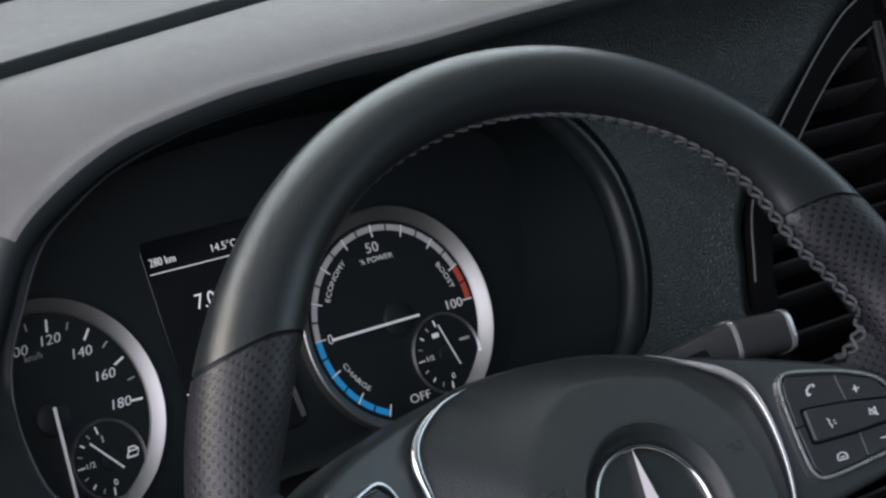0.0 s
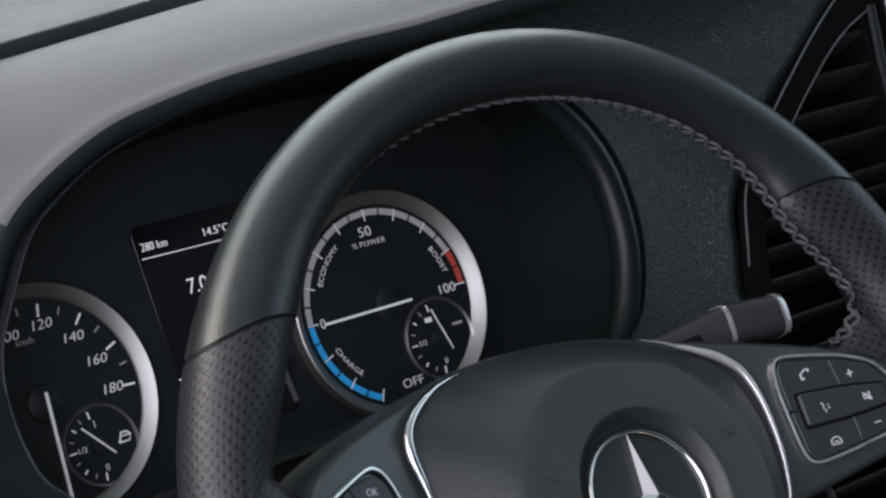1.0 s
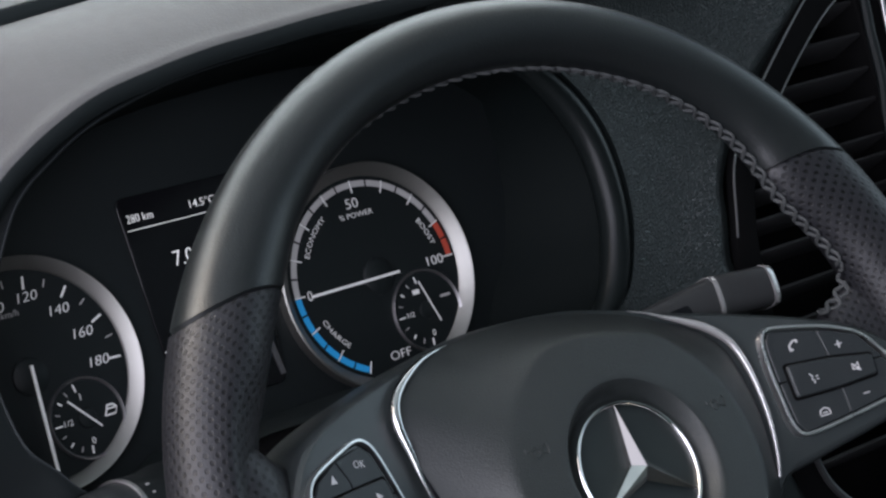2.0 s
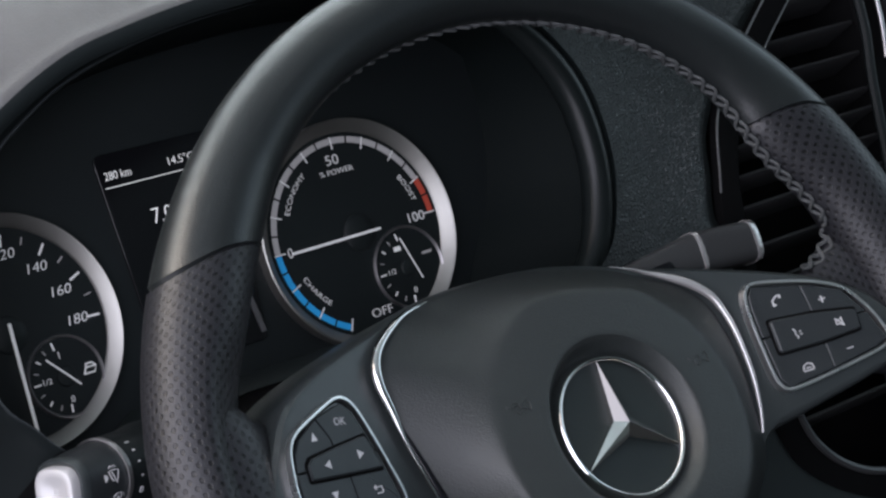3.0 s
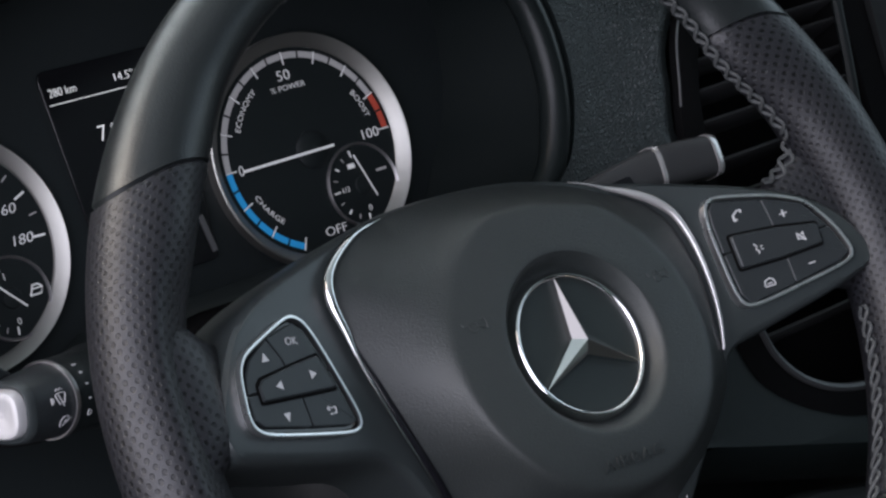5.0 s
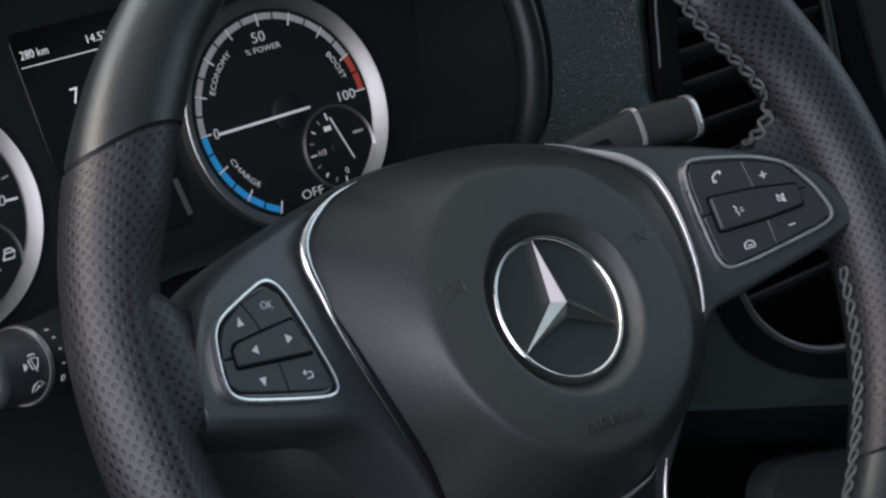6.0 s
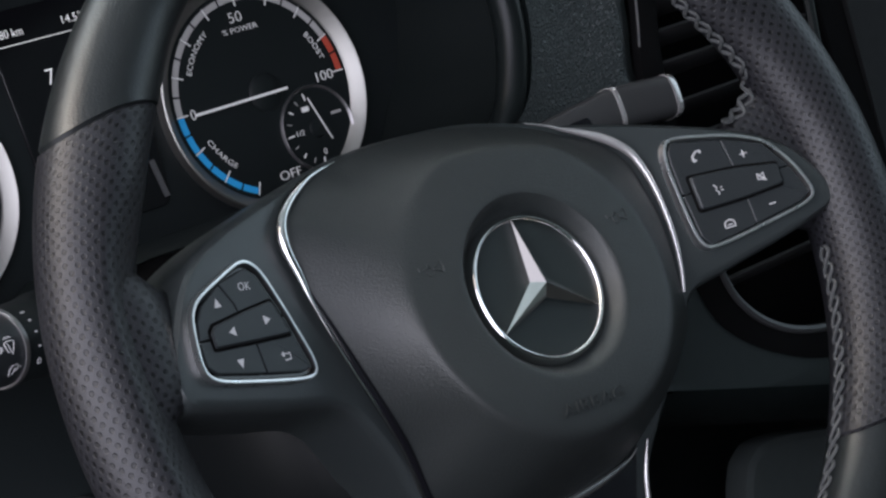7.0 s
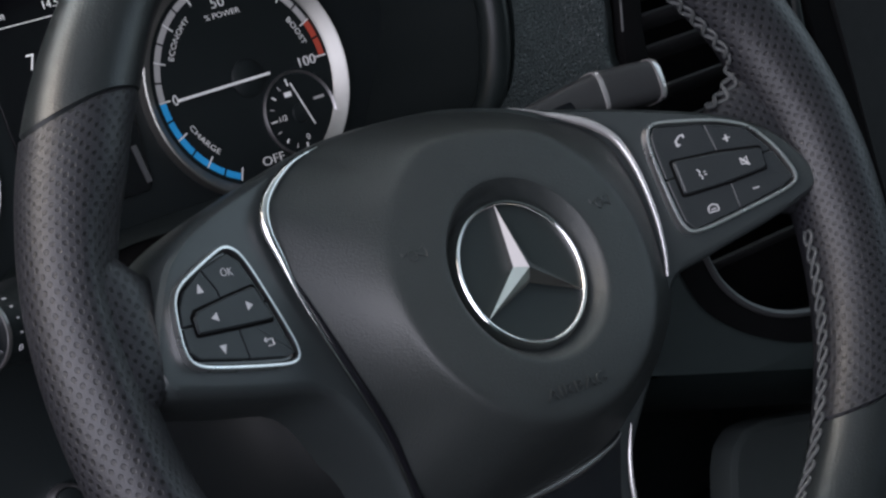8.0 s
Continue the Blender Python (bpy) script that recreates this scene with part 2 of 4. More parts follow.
# ---- where things stand ----
TURNED = radians(-4.5)   # the wheel is turned a little
RAKE = radians(35.24)    # the wheel leans back from upright
wu, wv = Vector((1, 0, 0)), Vector((0, math.sin(RAKE), math.cos(RAKE)))
ww = wu.cross(wv)
WHEEL = axes(math.cos(TURNED) * wu + math.sin(TURNED) * wv, math.cos(TURNED) * wv - math.sin(TURNED) * wu, ww, (0, 0, 0))
FACE_RAKE = radians(25.98)
gv = Vector((0, math.sin(FACE_RAKE), math.cos(FACE_RAKE)))
CLUSTER = axes(wu, gv, wu.cross(gv), (-0.0112, 0.1473, 0.0339))

# ---- the cab that closes the place ----
def wall_slab(name, lo, hi, mat, label, category):
    bm = bmesh.new()
    bmesh.ops.create_cube(bm, size=1.0)
    for v in bm.verts:
        v.co = Vector([(a + b) / 2 + c * (b - a) for a, b, c in zip(lo, hi, v.co)])
    ob = part(name, bm, mat, None, smooth=False)
    return tagged(ob, label, category, kind="structure")


wall_slab("floor", (-0.70, -1.40, -0.03), (1.40, 1.00, 0.0), CARPET, "dark carpeted floor of the driver's cab", "floor")
wall_slab("ceiling", (-0.48, -0.95, 1.62), (1.40, 0.35, 1.66), HEADLINER, "pale lined roof of the driver's cab", "ceiling")
wall_slab("ceiling_rear", (-0.72, -1.40, 1.62), (1.40, -0.95, 1.66), HEADLINER, "pale lined roof over the partition of the cab", "ceiling")
# unseen; its black stands in for whatever dark the emblem mirrors from behind
wall_slab("wall_back", (-0.70, -1.44, 0.0), (1.40, -1.40, 0.85), SEAT_DARK, "unseen lower partition of the cab, dark for the chrome's reflections", "wall")
wall_slab("wall_back_upper", (-0.70, -1.44, 0.85), (1.40, -1.40, 1.62), LINING_DARK, "grey upper partition behind the seats of the cab", "wall")
wall_slab("wall_right", (1.40, -1.40, 0.0), (1.44, 1.00, 0.85), LINING_DARK, "dark lined passenger door below its window", "wall")
wall_slab("wall_right_pillar", (1.40, -1.40, 0.85), (1.44, -0.95, 1.62), CABIN, "pale lined pillar behind the passenger window", "wall")
wall_slab("wall_right_header", (1.40, -0.95, 1.55), (1.44, 0.35, 1.62), CABIN, "pale lined header over the passenger window", "wall")
wall_slab("wall_left", (-0.72, -1.40, 0.0), (-0.68, -0.95, 1.62), CABIN, "pale lined door pillar behind the open driver's door", "wall")
wall_slab("wall_left_header", (-0.50, -0.95, 1.57), (-0.46, 0.35, 1.62), CABIN, "pale lined header over the open driver's door", "wall")
wall_slab("wall_left_sill", (-0.72, -0.95, 0.0), (-0.68, 0.35, 0.12), DARK, "dark sill under the open driver's door", "wall")
wall_slab("wall_left_front", (-0.72, 0.35, 0.0), (-0.68, 1.00, 0.95), DARK, "dark trim ahead of the open driver's door", "wall")
wall_slab("wall_front", (-0.70, 1.00, 0.0), (1.40, 1.04, 0.90), DARK, "dark bulkhead behind the dashboard", "wall")


bm = bmesh.new()
for y, z in ((0.640, 0.915), (0.352, 1.62)):
    for d in (0.0, 0.005):
        for x in (-0.66, 1.38):
            bm.verts.new((x, y + d, z))
bm.verts.ensure_lookup_table()
for f in ((0, 1, 5, 4), (2, 3, 7, 6), (0, 1, 3, 2), (4, 5, 7, 6), (0, 2, 6, 4), (1, 3, 7, 5)):
    bm.faces.new([bm.verts[i] for i in f])
windscreen = part("window_1", bm, GLASS, None, smooth=False)
tagged(windscreen, "raked clear glass windscreen over the dashboard", "windscreen", kind="structure")
windscreen.visible_shadow = False

# ---- steering wheel ----
wheel = thing("steering_wheel", WHEEL, "black leather steering wheel with perforated grips and chrome trim", "steering wheel")
RIM_H = -0.0034
THUMB_LEFT = 0.35
SEAM_LEFT, SEAM_RIGHT, SEAM_LOW = -58.6, 52.9, 122.0


def rim_radius(a):
    """Half the rim's thickness at a degrees from the top."""
    a = (a + 180) % 360 - 180
    slim = 0.0026 * smooth_step(62, 80, -a) * (1 - smooth_step(125, 150, -a))
    a = abs(a)
    return -slim + float(np.interp(a, (0, 25, 45, 58, 75, 90, 105, 122, 140, 180), (0.0135, 0.0136, 0.0142, 0.0160, 0.0183, 0.0195, 0.0191, 0.0186, 0.0172, 0.016)))


def thumb_rest(a):
    """How far the rim swells inwards where a thumb rests."""
    a = (a + 180) % 360 - 180
    k = 1.0 if a > 0 else THUMB_LEFT
    return k * float(np.interp(abs(a), (28, 35, 40, 43.5, 47, 51, 54, 58, 62, 66, 72, 82), (0, 0.0016, 0.0033, 0.0055, 0.0080, 0.0100, 0.0102, 0.0085, 0.0060, 0.0042, 0.0026, 0.0)))


def rim_in(a, p):
    """Added to the distance from the axis at p radians round the rim."""
    return -thumb_rest(a) * max(0.0, -math.cos(p)) ** 1.6


def rim_dip(a, p):
    """The left grip falls away on its inner face, towards the arm."""
    a = (a + 180) % 360 - 180
    flank = 0.0038 * smooth_step(64, 76, -a) * (1 - smooth_step(98, 112, -a))
    return -2 * flank * max(0.0, -math.cos(p)) * max(0.0, math.sin(p))


def rim_out(a):
    """The rim's outer radius, a little flattened towards the bottom."""
    a = abs((a + 180) % 360 - 180)
    return float(np.interp(a, (0, 80, 100, 122, 150, 180), (0.190, 0.190, 0.1883, 0.1862, 0.182, 0.178)))


def seam_skew(a, p):
    """Seams run slantwise over the rim: degrees added along it at p radians round it."""
    left, right = max(0.0, 1 - abs(a - SEAM_LEFT) / 16), max(0.0, 1 - abs(a - SEAM_RIGHT) / 16)
    low = max(0.0, 1 - abs(abs(a) - SEAM_LOW) / 14) * (1 if a > 0 else -1)
    return (5.2 * right - 4.7 * left - 5.4 * low) * math.cos(p)


def rim_arc(a0, a1):
    """A stretch of the rim from a0 to a1 degrees, clockwise from the top, with hide coordinates in metres; its ends tuck in at the seams."""
    n, seg = max(8, int(abs(a1 - a0) / 1.5)), 36
    angles = [a0 + (a1 - a0) * i / n for i in range(n + 1)]
    tuck = math.copysign(0.35, a1 - a0)
    angles = [a0] + [a0 + tuck] + angles[1:-1] + [a1 - tuck] + [a1]
    rings = []
    for i, a in enumerate(angles):
        wrap = (a + 180) % 360 - 180
        ring = []
        for p in (2 * math.pi * s / seg for s in range(seg)):
            b = a + seam_skew(wrap, p)
            r = rim_radius(b)
            big = rim_out(b) - r
            if i in (0, len(angles) - 1):
                r -= 0.0014
            away = big + r * math.cos(p) + rim_in(b, p)
            ring.append(Vector((math.sin(radians(b)) * away, math.cos(radians(b)) * away, RIM_H + 0.96 * r * math.sin(p) + rim_dip(b, p))))
        rings.append(ring)
    bm = loft(rings, cap=True)
    uv = bm.loops.layers.uv.new("hide")
    bm.verts.index_update()
    for f in bm.faces:
        cols = [(v.index // seg, v.index % seg) for v in (l.vert for l in f.loops)] if len(f.loops) == 4 else None
        for k, l in enumerate(f.loops):
            i, s = divmod(l.vert.index, seg)
            if cols and s == 0 and any(c[1] == seg - 1 for c in cols):
                s = seg
            l[uv].uv = (radians(angles[i]) * 0.172, 2 * math.pi * s / seg * 0.0185)
    return bm


part("rim_upper", rim_arc(SEAM_LEFT, SEAM_RIGHT), SMOOTH, wheel, "smooth black leather over the top of the rim")
part("rim_grip", rim_arc(SEAM_RIGHT, SEAM_LOW), PERFORATED, wheel, "perforated black leather grip")
part("rim_grip", rim_arc(-SEAM_LOW, SEAM_LEFT), PERFORATED, wheel, "perforated black leather grip")
part("rim_lower", rim_arc(SEAM_LOW, 360 - SEAM_LOW), SMOOTH, wheel, "smooth black leather round the bottom of the rim")


def rim_point(a, p, lift=0.0):
    """A place on the rim's skin: a degrees from the top, p degrees round it from its outer side."""
    r = rim_radius(a)
    big, r = rim_out(a) - r, r + lift
    away = big + r * math.cos(radians(p)) + rim_in(a, radians(p))
    return Vector((math.sin(radians(a)) * away, math.cos(radians(a)) * away, RIM_H + 0.96 * r * math.sin(radians(p))))


def braid(places, end=False, lean=1.0, half=0.0026, period=0.0138, thread=0.00068):
    """Two doubled threads that cross and part again along (place, across, outward) steps, leaning one way."""
    run, out = 0.0, []
    steps = [0.0]
    for (a, _, _), (b, _, _) in zip(places, places[1:]):
        run += (b - a).length
        steps.append(run)
    for k in range(4):
        path = []
        for d, (q, across, up) in zip(steps, places):
            w = 2 * math.pi * (d / period + 0.5 * (k % 2)) + 0.28 * (k // 2)
            fade = min(1.0, (run - d) / 0.012 + 0.25) if end else 1.0
            path.append(q + across * half * fade * math.sin(w + 0.5 * lean * math.sin(w)) + up * (0.0007 + 0.00045 * math.cos(w)))
        out.append(tube(path, thread, 6))
    return join(*out)


def rim_seam(a0, a1):
    places = []
    for i in range(int(abs(a1 - a0) / 0.35) + 1):
        a = a0 + (a1 - a0) * i / int(abs(a1 - a0) / 0.35)
        mid = float(np.interp(a, (-100, -35, -10, 12, 40, 75, 100), (222, 212, 207, 192, 178, 180, 183)))
        q = rim_point(a, mid)
        places.append((q, (rim_point(a, mid + 4) - q).normalized(), (rim_point(a, mid, 0.002) - q).normalized()))
    return places


# by the right arm the seam curls off the rim onto the arm
seam = rim_seam(0, 67)
curl = spline([seam[-1][0], (0.1440, 0.0560, -0.0080), (0.1428, 0.0512, -0.0088), (0.1395, 0.0466, -0.0104), (0.1340, 0.0430, -0.0122), (0.1270, 0.0417, -0.0128)], 10)
for a, b in zip(curl[3:], curl[4:]):
    up = Vector((-0.55, 0.35, 0.75)).normalized()
    across = (b - a).normalized().cross(up).normalized()
    seam.append((a, across if across.dot(seam[-1][1]) > 0 else -across, up))
for places, lean in ((rim_seam(-74, 0), 1.0), (seam, 1.0), (rim_seam(97, 180), -1.0), (rim_seam(-180, -99), -1.0)):
    tagged(part("stitching", braid(places, places is seam, lean), THREAD, wheel, "grey plaited thread seam inside the rim"), kind="stuff")


# the hub: two arms and a lower spoke, sloping back towards the middle
def softened(v, w=0.012):
    """Zero below nought, v above, with a rounded corner."""
    return (v + math.sqrt(v * v + w * w)) / 2


def hub_height(x, y):
    return -0.015 + (max(abs(x), 0.055) - 0.09) * 0.33 - 0.28 * softened(-0.028 - y) + 0.30 * softened(-0.105 - y)


hub_outline = spline([(0.0, 0.0697), (0.03, 0.0662), (0.060, 0.0592), (0.0866, 0.0515), (0.1193, 0.0400), (0.1378, 0.0300), (0.149, 0.0190),
                      (0.1560, 0.0040), (0.1530, -0.0030), (0.1450, -0.0062), (0.131, -0.0098), (0.105, -0.0150), (0.086, -0.0200), (0.080, -0.034), (0.067, -0.055), (0.053, -0.085), (0.049, -0.12), (0.056, -0.158),
                      (0.0, -0.168),
                      (-0.056, -0.158), (-0.049, -0.12), (-0.050, -0.085), (-0.058, -0.055), (-0.070, -0.034), (-0.084, -0.0200), (-0.1115, -0.0149), (-0.1432, -0.0090), (-0.1535, -0.0055),
                      (-0.1560, 0.0040), (-0.1492, 0.0195), (-0.1368, 0.0362), (-0.1177, 0.0470), (-0.0851, 0.0575), (-0.045, 0.0676)], 5, True)
mid = Vector((0, 0.015))
rings = []
for shrinkage, drop in ((0.0, 0.040), (0.0, 0.006), (0.0008, 0.0020), (0.0024, 0.0003), (0.0042, 0.0)):
    ring = shrink([(*q, ) for q in hub_outline], shrinkage)
    low = 0.001 if drop == 0.040 else 0.0
    rings.append([Vector((q.x - low * smooth_step(0.005, 0.035, -q.y) * (1 if q.x > 0 else -1) * -1 * smooth_step(0.0, 0.05, abs(q.x)), q.y - low * smooth_step(0.0, 0.03, -q.y), hub_height(q.x, q.y) - drop)) for q in ring])
inner = shrink([(*q, ) for q in hub_outline], 0.0042)
for k in (0.85, 0.7, 0.55, 0.4, 0.2):
    ring = [mid + (Vector(q.xy) - mid) * k for q in inner]
    rings.append([Vector((q.x, q.y, hub_height(q.x, q.y))) for q in ring])
part("hub_body", loft(rings), HUB, wheel, "black plastic hub housing with two arms")


# leather that runs from each grip onto the arm
def spoke_leather(s):
    """Stations along the arm: distance out, lower and upper edge, middle height, half thickness."""
    if s < 0:
        stations = ((0.176, -0.024, 0.062, -0.0040, 0.0190), (0.164, -0.017, 0.050, -0.0035, 0.0175), (0.155, -0.0085, 0.0425, -0.0030, 0.0155),
                    (0.1475, -0.0050, 0.0365, -0.0045, 0.0080), (0.140, 0.000, 0.0345, -0.0120, 0.0080), (0.128, 0.003, 0.030, -0.020, 0.006))
    else:
        stations = ((0.176, -0.024, 0.072, -0.0040, 0.0140), (0.164, -0.017, 0.067, -0.0045, 0.0120), (0.155, -0.011, 0.060, -0.0055, 0.0100),
                    (0.146, -0.0075, 0.0525, -0.0085, 0.0090), (0.134, -0.007, 0.0432, -0.0125, 0.0080), (0.12, -0.009, 0.036, -0.018, 0.006))
    rings = []
    for x, y0, y1, h, th in stations:
        ym, yh = (y0 + y1) / 2, (y1 - y0) / 2
        rings.append([Vector((s * x, ym + yh * math.copysign(abs(math.cos(p)) ** 0.6, math.cos(p)), max(h + th * math.copysign(abs(math.sin(p)) ** 0.7, math.sin(p)) - 0.3 * th, -0.014 if x > 0.16 else -0.03))) for p in (2 * math.pi * i / 28 for i in range(28))])
    bm = loft(rings)
    uv = bm.loops.layers.uv.new("hide")
    for f in bm.faces:
        for l in f.loops:
            l[uv].uv = (l.vert.co.y, l.vert.co.x)
    return bm


for s in (-1, 1):
    part("spoke_leather", spoke_leather(s), PERFORATED, wheel, "perforated leather where the grip meets the arm")

# airbag cover: a round raised middle with a dished emblem seat, sloping flanks
COVER_TILT = -0.119
cover_line = spline([(0.0, 0.0672), (0.035, 0.0612), (0.0545, 0.0540), (0.0670, 0.0468), (0.0745, 0.0380), (0.0780, 0.0280), (0.0803, 0.0135), (0.0803, 0.0), (0.0792, -0.0150), (0.0785, -0.0260), (0.0750, -0.0355), (0.0696, -0.0450), (0.0625, -0.0540), (0.0530, -0.0625), (0.0400, -0.0700), (0.0220, -0.0745), (0.0050, -0.0765),
                     (-0.012, -0.0772), (-0.034, -0.0745), (-0.0520, -0.0600), (-0.0592, -0.0400), (-0.0680, -0.0221), (-0.0760, -0.0038), (-0.0828, 0.0153), (-0.0852, 0.0271), (-0.0872, 0.0379), (-0.0856, 0.0458), (-0.0785, 0.0516), (-0.0675, 0.0588), (-0.0510, 0.0640), (-0.030, 0.0670)], 6, True)


def cover_height(r, edge, x, y):
    he = hub_height(x * edge / max(r, 1e-6), y * edge / max(r, 1e-6)) + 0.0025
    top = -0.0052 + 0.0090 * smooth_step(0.0282, 0.0352, r) + COVER_TILT * y - 0.0012 * smooth_step(0.034, 0.06, r) - 2.6 * max(0.0, -y - 0.026) ** 2
    start = min(0.057, edge * (0.80 + 0.12 * smooth_step(0.0, 0.8, -y / max(r, 1e-6))))
    t = (r - start) / (edge - start)
    k = min(1.0, (math.sqrt(t * t + 0.006) + t) / 2)
    return top * (1 - k) + he * k


rings = []
for j in range(72):
    ring = []
    for q in cover_line:
        e = Vector(q).length
        r = 0.0005 + 0.0495 * j / 45 if j <= 45 else 0.05 + (e - 0.05) * (j - 45) / 26
        d = Vector(q).normalized()
        ring.append(Vector((d.x * r, d.y * r, cover_height(r, e, d.x * r, d.y * r))))
    rings.append(ring)
last = rings[-1]
rings.append([Vector((q.x * 1.010, q.y * 1.010, q.z - 0.0012)) for q in last])
rings.append([Vector((q.x * 1.014, q.y * 1.014, q.z - 0.0045)) for q in last])
cover = part("airbag_cover", loft(rings), COVER, wheel, "grey-black grained airbag cover, domed in the middle")


def on_cover(v):
    r = math.hypot(v.x, v.y)
    return Vector((v.x, v.y, cover_height(r, 0.085, v.x, v.y) + v.z))


writing("raised_lettering", "AIRBAG", -0.0004, -0.0458, 0.0002, 0.0068, COVER, cover, 0.5, "raised letters moulded into the cover", on_cover, 0.0005, 1.25)


def horn_mark(s):
    """A moulded hunting horn in outline: a bulb, a looped tube and a flared bell."""
    x, y = s * 0.0443, 0.0160
    bell = [(0.0002, 0.0006), (0.0022, 0.0009), (0.0046, 0.0024), (0.0049, 0.0), (0.0044, -0.0022), (0.0022, -0.0009), (0.0, -0.0006)]
    loop = [(-0.0008 + 0.0017 * math.cos(k * math.pi / 8), -0.0004 + 0.0021 * math.sin(k * math.pi / 8)) for k in range(17)]
    pipe = [(-0.0052, 0.0014), (-0.0050, 0.0002), (-0.0026, 0.0006), (0.0, 0.0007)]
    return join(*[tube([on_cover(Vector((x + a, y + b, 0.0))) for a, b in p], 0.00030, 5) for p in (bell, loop, pipe)])


for s in (-1, 1):
    part("horn_mark", horn_mark(s), COVER, cover, "moulded outline of a horn")

# emblem
TILTED = pose(0, -0.0006, -0.0012, math.degrees(COVER_TILT), 0, 0)
bm = lathe([(0.0258, -0.002), (0.0259, -0.0002), (0.0262, 0.0006), (0.0267, 0.0011), (0.0272, 0.0012), (0.0277, 0.0009), (0.0283, 0.0001), (0.0288, -0.0010), (0.0292, -0.0022), (0.0294, -0.0035)], 96)
bm.transform(TILTED)
emblem = part("emblem", bm, CHROME, wheel, "polished chrome ring emblem on the hub")
bm = bmesh.new()
top = bm.verts.new((0, 0, 0.0050))
tips, notches = [], []
for i in range(3):
    a = radians(90 + 120 * i)
    tips.append(bm.verts.new((0.0266 * math.cos(a), 0.0266 * math.sin(a), 0.0006)))
    b = radians(150 + 120 * i)
    notches.append(bm.verts.new((0.0046 * math.cos(b), 0.0046 * math.sin(b), 0.0014)))
for i in range(3):
    bm.faces.new((top, tips[i], notches[i]))
    bm.faces.new((top, notches[i - 1], tips[i]))
low = [bm.verts.new((v.co.x, v.co.y, -0.0025)) for i in range(3) for v in (tips[i], notches[i])]
line = [v for i in range(3) for v in (tips[i], notches[i])]
for i in range(6):
    bm.faces.new((line[i], line[(i + 1) % 6], low[(i + 1) % 6], low[i]))
bm.transform(TILTED)
part("three_arm_star", bm, CHROME, emblem, "chrome three-armed relief inside the ring", smooth=False)
bm = lathe([(0.0002, -0.0014), (0.0266, -0.0014), (0.0266, -0.003)], 64)
bm.transform(TILTED)
part("emblem_plate", bm, PLATE, emblem, "matt dark plate behind the emblem")

# chrome trim along the cover
trim_left = spline([(-0.0510, 0.0645), (-0.0600, 0.0625), (-0.0690, 0.0595), (-0.0805, 0.0530), (-0.0875, 0.0462), (-0.0895, 0.0380), (-0.0872, 0.0272), (-0.0848, 0.0154), (-0.0782, -0.0038), (-0.0706, -0.0221), (-0.0618, -0.0405), (-0.0550, -0.0600), (-0.0515, -0.083), (-0.0500, -0.11)], 6)
trim_right = spline([(0.0380, 0.0622), (0.0480, 0.0594), (0.0570, 0.0556), (0.0636, 0.0521), (0.0690, 0.0488), (0.0735, 0.0450), (0.0775, 0.0402), (0.0800, 0.0340), (0.0820, 0.0250), (0.0830, 0.0135), (0.0829, 0.0020), (0.0815, -0.0095), (0.0796, -0.0177)], 5)
trim_low = spline([(0.0530, -0.0665), (0.0506, -0.0735), (0.0489, -0.0810), (0.0480, -0.0920), (0.0482, -0.112)], 6)
for line, wide in ((trim_left, (0.0003, 0.0008, 0.0015, 0.0019, 0.0022, 0.0018, 0.0006, 0.0005, 0.0005, 0.0005, 0.0005, 0.0005)), (trim_right, (0.0002, 0.0006, 0.0013, 0.0019, 0.0020, 0.0018, 0.0014, 0.0012, 0.0011, 0.0010, 0.0008)), (trim_low, (0.0003, 0.0009, 0.0010, 0.0010))):
    k = len(line)
    width = [float(np.interp(i / (k - 1), np.linspace(0, 1, len(wide)), wide)) for i in range(k)]
    path = [Vector((q[0], q[1], hub_height(q[0], q[1]) + 0.0028)) for q in line]
    part("chrome_trim", tube(path, width, 10), CHROME if line is trim_left else BAND, wheel, "slim bright chrome strip beside the airbag cover")

groove = [Vector((q[0] + 0.0016 * smooth_step(0.030, 0.005, q[1]) + 0.0004, q[1], hub_height(q[0], q[1]) + 0.0022)) for q in trim_left if q[1] < 0.029]
part("trim_groove", tube(groove, [min(0.0019, 0.0004 + 0.00012 * i) for i in range(len(groove))], 10), GLOSS, wheel, "gloss black strip between the chrome strip and the cover")
# added strip, shaped as the bright crescent of light along the cover's lower edge
lip = spline([(0.0480, -0.0686), (0.0430, -0.0716), (0.0302, -0.0750), (0.0189, -0.0769), (0.0040, -0.0786), (-0.0120, -0.0790), (-0.0300, -0.0775)], 5)
part("spoke_glint", tube([Vector((q[0], q[1], hub_height(q[0], q[1]) + 0.0014)) for q in lip], [0.0002 + 0.0017 * math.sin(math.pi * i / (len(lip) - 1)) ** 2 for i in range(len(lip))], 12), SATIN, wheel, "satin strip added as the highlight under the airbag cover")

spoke_line = rounded([(-0.049, -0.062), (-0.0455, -0.083), (-0.0445, -0.11), (-0.050, -0.152), (0.050, -0.152), (0.0425, -0.11), (0.0435, -0.092), (0.050, -0.062)], 4, 0.2)
part("lower_spoke", slab(spoke_line, -0.003, 0.0008, 0.0006, lambda v: Vector((v.x, v.y, hub_height(v.x, v.y) + v.z))), GLOSS, wheel, "gloss black lower spoke")

# button panels
def on_arm(s):
    return lambda v: Vector((v.x, v.y, -0.015 + (s * v.x - 0.09) * 0.33 + v.z))


